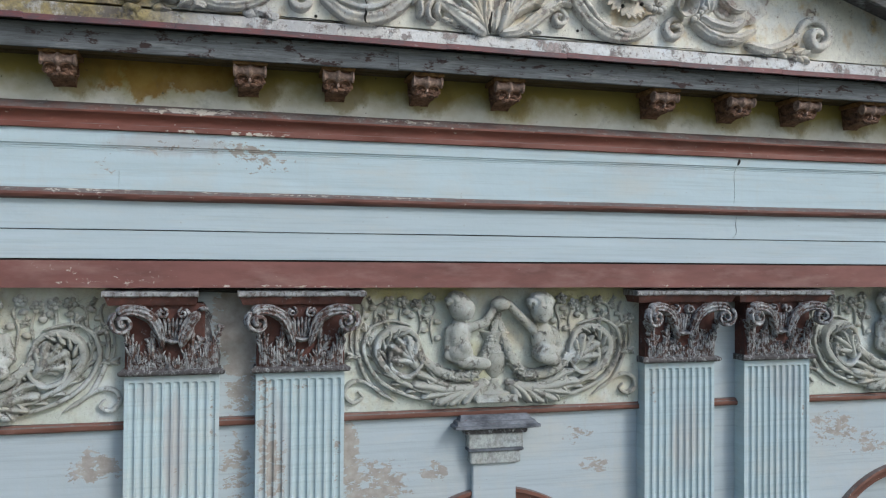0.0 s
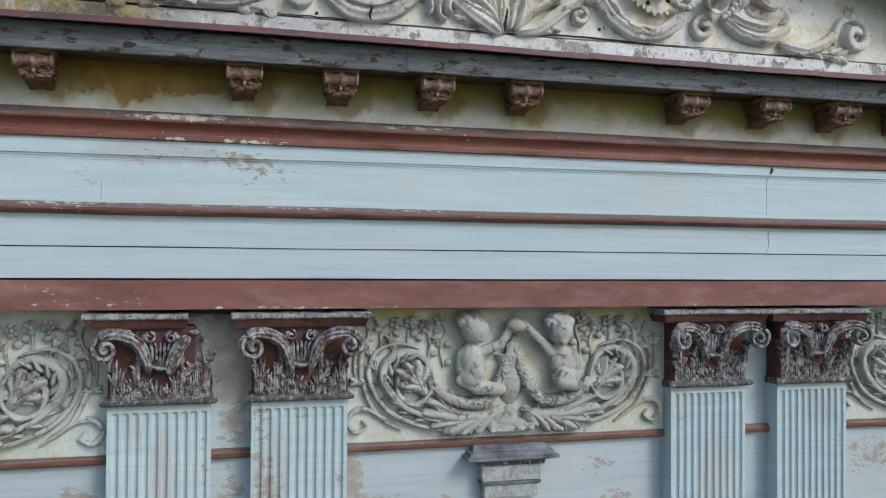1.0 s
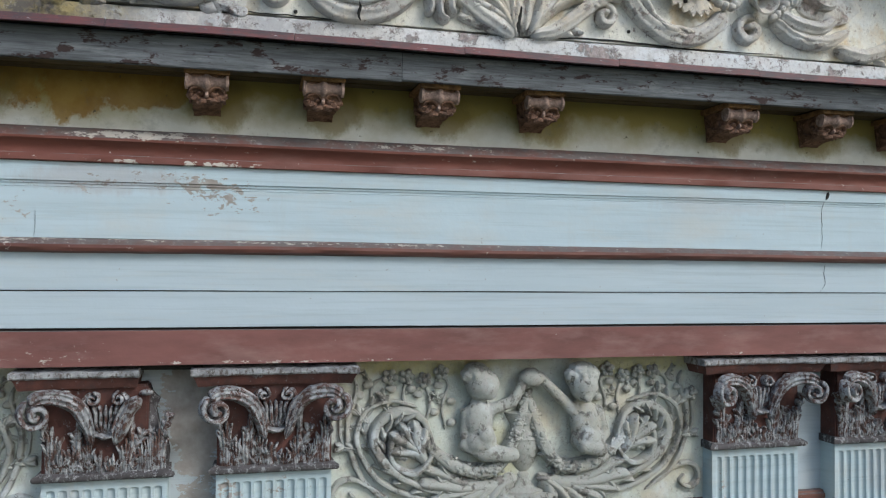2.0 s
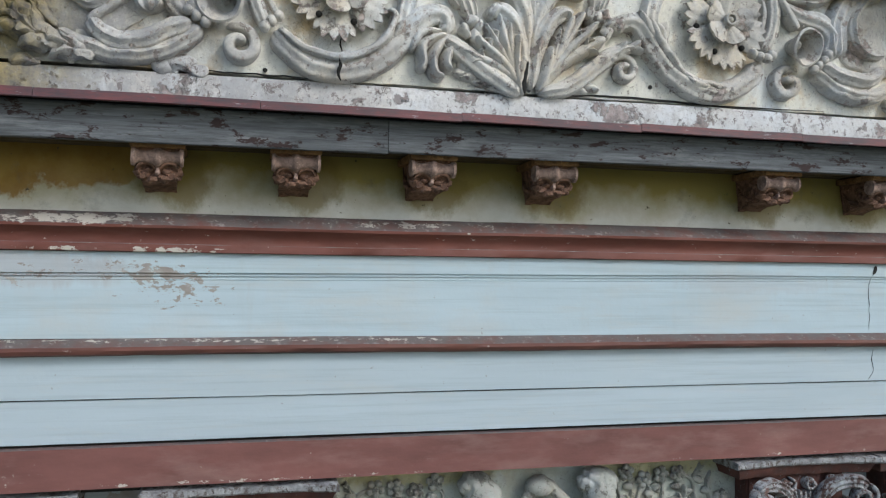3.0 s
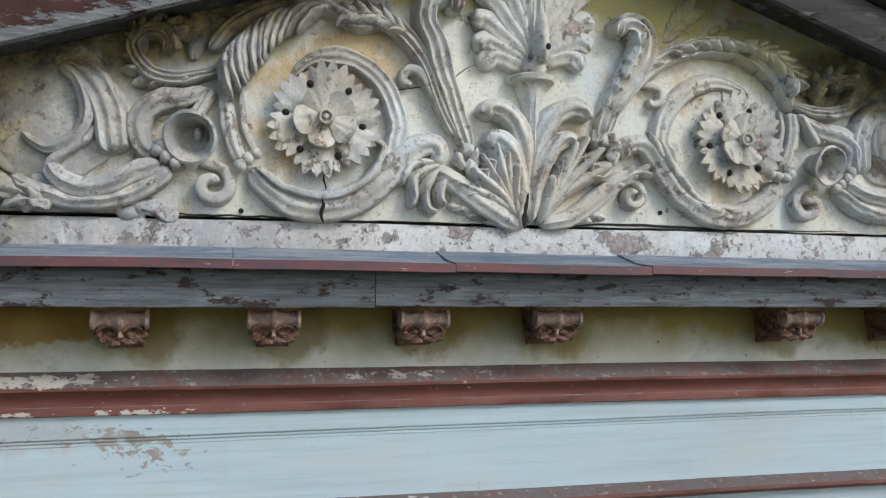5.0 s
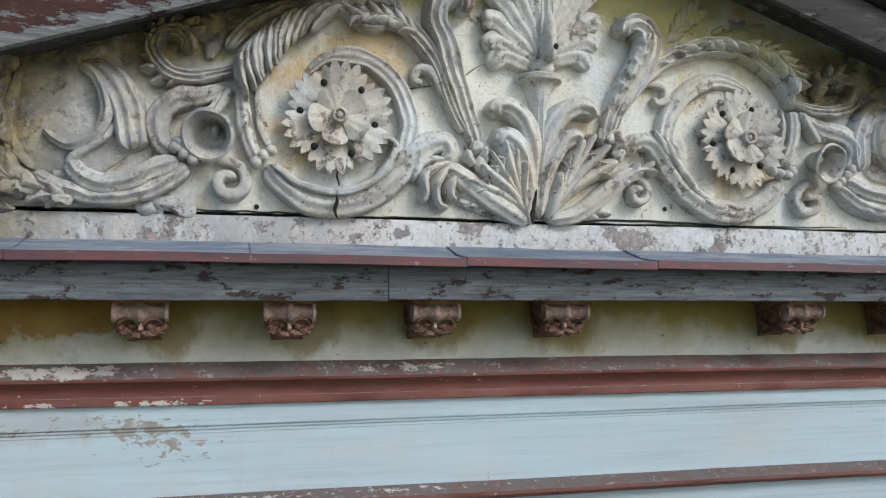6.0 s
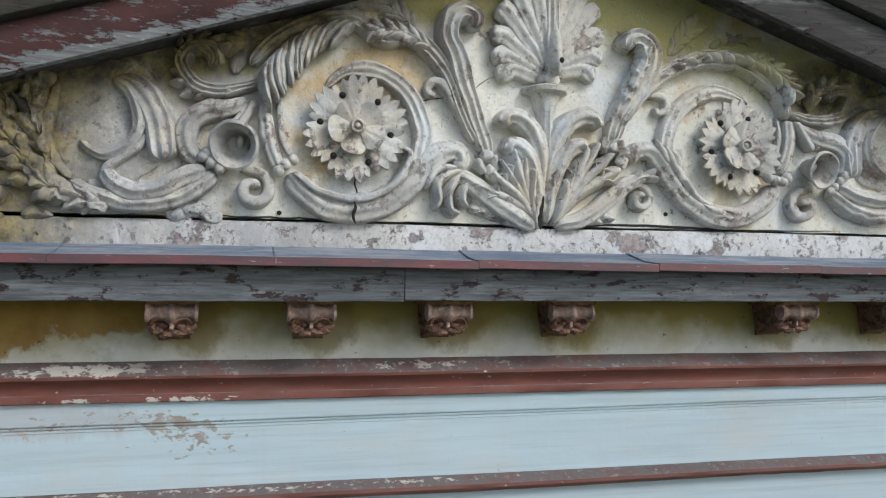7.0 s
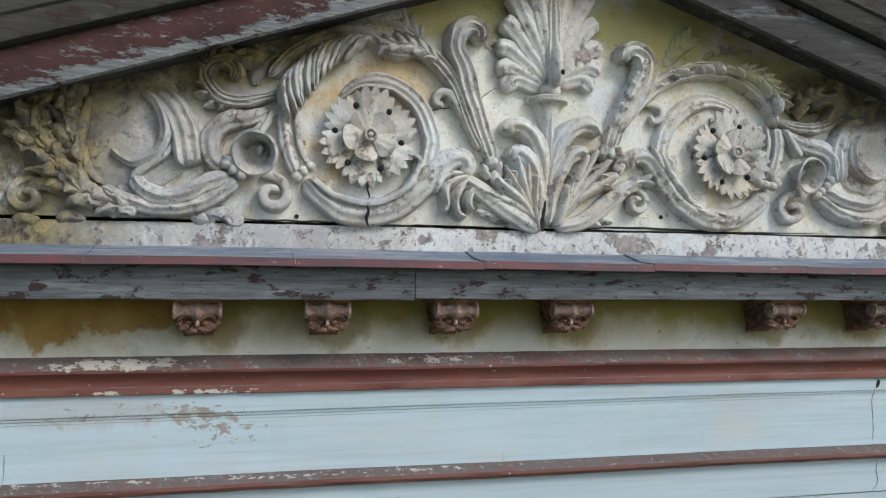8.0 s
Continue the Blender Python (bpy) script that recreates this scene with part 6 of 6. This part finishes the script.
def garland(bm, pts, r, n, seed):
    rng = random.Random(seed)
    line = along(pts, 10)
    ribbon(bm, line, r * 1.7, r * 1.7, (0, PY, 0), FACADE, 0, (0.5, 0.5), 8)
    for k in range(n):
        p = line[min(len(line) - 1, int(k / n * len(line)))]
        s = math.sin(math.pi * (k + 0.5) / n) * 0.5 + 0.5
        q = Vector((rng.uniform(-1, 1), rng.uniform(-1, 1))) * r * 0.85 * s
        ball(bm, (p.x + q.x, PY - r * 1.7 * s * (1 - (q.length / r) ** 2 * 0.6), p.y + q.y), r * rng.uniform(0.18, 0.30), (rng.uniform(0.7, 1.5), 0.8, rng.uniform(0.7, 1.3)), 1)


def panel_band(pts, width, height, parent, ribs=0, ends=(0.3, 0.3), name="scroll_stem", flip=0.0, lift=0.0):
    bm = bmesh.new()
    q = [Vector((flip - p[0], p[1])) if flip else Vector(p) for p in pts]
    ribbon(bm, along(q, 8), width, height, (0, PY - lift, 0), FACADE, ribs, ends, 18 if ribs > 2 else 8)
    wobble(bm, 0.005, 0.07, pts[0][0])
    return part(name, bm, M_CARVED, parent, "", 60)


def panel_leaf(foot, ang, ln, w, parent, bend=0.0, flip=0.0, lobes=4, thick=0.035, lift=0.0, curl=0.1):
    bm = bmesh.new()
    at = (flip - foot[0], foot[1]) if flip else foot
    turn, a, p = (bend if flip else -bend), (180 - ang if flip else ang), Vector(at)
    spine = [p.copy()]
    for k in range(5):
        r = radians(a + turn * (k + 0.5) / 5)
        p = p + Vector((math.cos(r), math.sin(r))) * (ln * 0.17)
        spine.append(p)
    plume(bm, spine, max(3, lobes - 1), max(w, ln * 0.42), ln * 0.22, thick * 1.1, (-1, 1), 42, PY - lift, w * 0.2, (0.7, 1.1 + curl))
    wobble(bm, 0.006, 0.06, foot[0] + ang)
    return part("acanthus_leaf", bm, M_CARVED, parent, "", 60)


def panel_plume(pts, fingers, reach, wide, height, parent, sides, spread, flip=0.0, lift=0.0, rib=0.0, early=1.25):
    q = [Vector((flip - p[0], p[1])) if flip else Vector(p) for p in pts]
    bm = plume(bmesh.new(), q, fingers, reach, wide, height, tuple(-v for v in sides) if flip else sides, spread, PY - lift, rib, (0.7, 1.2), 0.55, early)
    wobble(bm, 0.006, 0.05, pts[0][0])
    return part("acanthus_leaf", bm, M_CARVED, parent, "", 60)


def panel_fan(foot, tips, wide, height, parent, flip=0.0, lift=0.0):
    place = lambda p: Vector((flip - p[0], p[1])) if flip else Vector(p)
    bm = fan(bmesh.new(), place(foot), [place(p) for p in tips], wide, height, PY - lift, 0.16)
    wobble(bm, 0.006, 0.05, foot[0])
    return part("acanthus_leaf", bm, M_CARVED, parent, "", 60)


def carved_panel():
    top = thing("carved_panel", "stucco relief panel with cherubs, urn, garlands and scrolls", "relief", "carved panels", at=(1.81, WALL_Y, 7.27))
    bm = moulding(((0.108, 7.272), (PY, 7.30), (PY, 7.5), (PY, 7.8), (PY, 8.0), (0.107, 8.17)), 0.62, 3.0, WALL_Y + 0.02, 0.06, 0.004, 77)
    part("field", bm, M_PANEL, top, "cream plaster field with yellow stains")
    # urn
    ux = 1.79
    bm = bmesh.new()
    lathe(bm, ((0.13, 7.365), (0.13, 7.38), (0.07, 7.40), (0.05, 7.43), (0.040, 7.455), (0.046, 7.47), (0.033, 7.485), (0.07, 7.53), (0.10, 7.60), (0.108, 7.65), (0.103, 7.662), (0.110, 7.675), (0.098, 7.69), (0.085, 7.76), (0.115, 7.81), (0.12, 7.825), (0.05, 7.84), (0.03, 7.88)), (ux, PY + 0.02, 0), "Z", 24)
    for v in bm.verts:
        v.co.y = min(PY + 0.01, PY + 0.02 + (v.co.y - PY - 0.02) * 0.75)
    wobble(bm, 0.003, 0.08, 4)
    part("urn", bm, M_CARVED, top, "footed urn")
    bm = block(bmesh.new(), ux - 0.16, ux + 0.16, PY - 0.08, PY + 0.01, 7.315, 7.368, 0.006)
    part("plinth", bm, M_CARVED, top)
    # figures, each in one piece
    body(((1.515, 0.085, 8.00, 0.098, 0.085, 0.088), (1.475, 0.07, 8.04, 0.075, 0.07, 0.07), (1.55, 0.105, 7.96, 0.045), (1.44, 0.06, 8.075, 0.03),
          (1.50, 0.06, 7.80, 0.088, 0.066, 0.125), (1.51, 0.06, 7.68, 0.098, 0.074, 0.085), (1.53, 0.10, 7.72, 0.055), (1.81, 0.07, 8.03, 0.075, 0.06, 0.055), (1.50, 0.05, 7.90, 0.045),
          (1.55, 0.07, 7.85, 1.70, 0.07, 7.90, 0.038, 0.034), (1.70, 0.07, 7.90, 1.775, 0.07, 8.02, 0.034, 0.03), (1.775, 0.06, 8.02, 1.83, 0.06, 8.06, 0.04, 0.03),
          (1.43, 0.05, 7.84, 1.42, 0.06, 7.66, 0.034, 0.03), (1.42, 0.06, 7.66, 1.53, 0.09, 7.61, 0.034, 0.038), (1.53, 0.09, 7.61, 1.68, 0.09, 7.585, 0.04, 0.026),
          (1.55, 0.08, 7.62, 1.70, 0.08, 7.60, 0.055, 0.04)), "cherub_figure", top, "weathered grey cherub figure in relief")
    body(((2.12, 0.105, 7.985, 0.085, 0.085, 0.092), (2.11, 0.085, 8.03, 0.098, 0.08, 0.075), (2.085, 0.115, 7.955, 0.042), (2.155, 0.115, 7.955, 0.042), (2.12, 0.17, 7.965, 0.02), (2.12, 0.15, 7.925, 0.035),
          (2.15, 0.06, 7.77, 0.095, 0.068, 0.12), (2.16, 0.065, 7.67, 0.102, 0.078, 0.082), (2.15, 0.105, 7.68, 0.06), (2.13, 0.05, 7.88, 0.05),
          (2.07, 0.07, 7.84, 1.97, 0.08, 7.93, 0.038, 0.034), (1.97, 0.08, 7.93, 1.87, 0.07, 8.03, 0.034, 0.03), (1.87, 0.06, 8.03, 1.80, 0.06, 8.06, 0.036, 0.03),
          (2.23, 0.06, 7.83, 2.27, 0.07, 7.70, 0.036, 0.032), (2.27, 0.07, 7.70, 2.19, 0.11, 7.65, 0.034, 0.032), (2.12, 0.12, 7.64, 2.22, 0.11, 7.62, 0.045, 0.05)), "cherub_figure", top, "weathered grey cherub figure in relief")
    for flip, s in ((0.0, 1), (3.60, 2)):
        bm = bmesh.new()
        garland(bm, ((1.129, 7.786), (1.225, 7.655), (1.392, 7.530), (1.583, 7.517), (1.693, 7.629), (1.753, 7.784), (1.804, 7.940)), 0.050, 300, s)
        if flip:
            for v in bm.verts:
                v.co.x = flip - v.co.x
        part("garland", bm, M_CARVED, top, "leafy garland", 60)
        panel_band(((1.669, 7.367), (1.415, 7.327), (1.124, 7.385), (0.920, 7.503), (0.818, 7.692), (0.857, 7.849), (0.998, 7.915), (1.161, 7.873)), 0.036, 0.055, top, 0, (0.4, 0.5), "great_scroll", flip)
        panel_band(((1.541, 7.347), (1.206, 7.423), (1.000, 7.549), (0.910, 7.690), (0.950, 7.808), (1.079, 7.858), (1.195, 7.793), (1.212, 7.656)), 0.060, 0.070, top, 0, (0.3, 0.5), "great_scroll", flip, 0.01)
        panel_band(((1.212, 7.784), (1.238, 7.623), (1.144, 7.513), (1.021, 7.568), (1.007, 7.688), (1.080, 7.738), (1.130, 7.673)), 0.038, 0.07, top, 0, (0.5, 0.6), "inner_scroll", flip, 0.01)
        panel_fan((1.741, 7.447), ((1.177, 7.542), (1.158, 7.454), (1.224, 7.362), (1.332, 7.313), (1.433, 7.301), (1.535, 7.304), (1.622, 7.330)), 0.088, 0.060, top, flip, 0.02)
        panel_plume(((1.224, 7.392), (1.052, 7.502), (0.976, 7.633), (0.982, 7.743), (1.061, 7.804), (1.152, 7.787)), 9, 0.12, 0.036, 0.055, top, (1,), 50, flip, 0.016, 0.0, 0.9)
        panel_fan((1.215, 7.563), ((1.190, 7.764), (1.125, 7.810), (1.046, 7.797), (0.994, 7.739), (0.994, 7.644)), 0.085, 0.065, top, flip, 0.03)
        panel_plume(((0.958, 7.524), (0.874, 7.691), (0.866, 7.837), (0.936, 7.928)), 5, 0.09, 0.030, 0.036, top, (1, -1), 45, flip, 0.0, 0.02, 1.0)
        bm = bmesh.new()
        rng = random.Random(8)
        for k in range(16):
            ball(bm, ((flip - 1.08 if flip else 1.08) + rng.uniform(-0.05, 0.05), PY - 0.03 - rng.uniform(0, 0.02), 7.655 + rng.uniform(-0.06, 0.06)), rng.uniform(0.014, 0.024), (1, 1, 1), 1)
        part("berries", bm, M_CARVED, top, "", 60)
        panel_band(((1.043, 7.340), (0.900, 7.433), (0.799, 7.594), (0.766, 7.792), (0.816, 7.969), (0.795, 8.048)), 0.035, 0.04, top, 0, (0.4, 0.4), "outer_stem", flip)
        for k, (f, a, ln) in enumerate((((0.877, 7.790), 120, 0.17), ((0.859, 7.632), 150, 0.16), ((0.998, 7.828), 95, 0.14))):
            panel_leaf(f, a, ln, 0.075, top, -30, flip, 4, 0.03, 0.012)
        # end volute
        panel_band(((1.002, 7.370), (0.900, 7.440), (0.800, 7.491), (0.713, 7.470), (0.690, 7.400), (0.746, 7.343), (0.809, 7.380), (0.777, 7.421)), 0.035, 0.045, top, 0, (0.4, 0.5), "end_volute", flip)
        # flower stalks above the scrolls
        for k, pts in enumerate((((1.088, 7.786), (1.079, 7.946), (1.094, 8.046)), ((1.320, 7.742), (1.302, 7.884), (1.335, 7.993), (1.292, 8.066)), ((1.211, 7.792), (1.227, 7.905), (1.193, 8.026)), ((0.893, 7.901), (0.908, 8.008), (0.997, 8.047)), ((0.767, 7.634), (0.726, 7.753), (0.741, 7.910)))):
            panel_band(pts, 0.020, 0.028, top, 0, (0.8, 0.6), "flower_stalk", flip)
            p = pts[-1]
            bm = bmesh.new()
            for j in range(5):
                a = radians(72 * j + 20 * k)
                ball(bm, ((flip - p[0] if flip else p[0]) + 0.028 * math.cos(a), PY - 0.022, p[1] + 0.028 * math.sin(a)), 0.022, (1, 0.8, 1), 1)
            ball(bm, ((flip - p[0] if flip else p[0]), PY - 0.035, p[1]), 0.018, (1, 1, 1), 1)
            part("flower", bm, M_CARVED, top)
            panel_leaf(pts[1], 30 + 110 * (k % 2), 0.085, 0.045, top, 20, flip, 2, 0.022)
        for k, p in enumerate(((1.352, 7.903), (1.276, 7.993), (1.353, 7.782), (1.005, 7.979), (0.876, 8.008), (1.161, 7.946), (1.253, 7.844), (0.828, 7.949), (1.120, 7.978))):
            bm = ball(bmesh.new(), ((flip - p[0] if flip else p[0]), PY - 0.012, p[1]), 0.026, (1.2, 0.8, 0.9), 2)
            wobble(bm, 0.008, 0.03, k)
            part("bud", bm, M_CARVED, top)
    return top


panel = carved_panel()
for k in (-1, 1):
    copy_thing(panel, panel.matrix_world @ pose(0, 0, 0) if k == 0 else Matrix.Translation(Vector(panel.location) + Vector((BAY * k, 0, 0))))
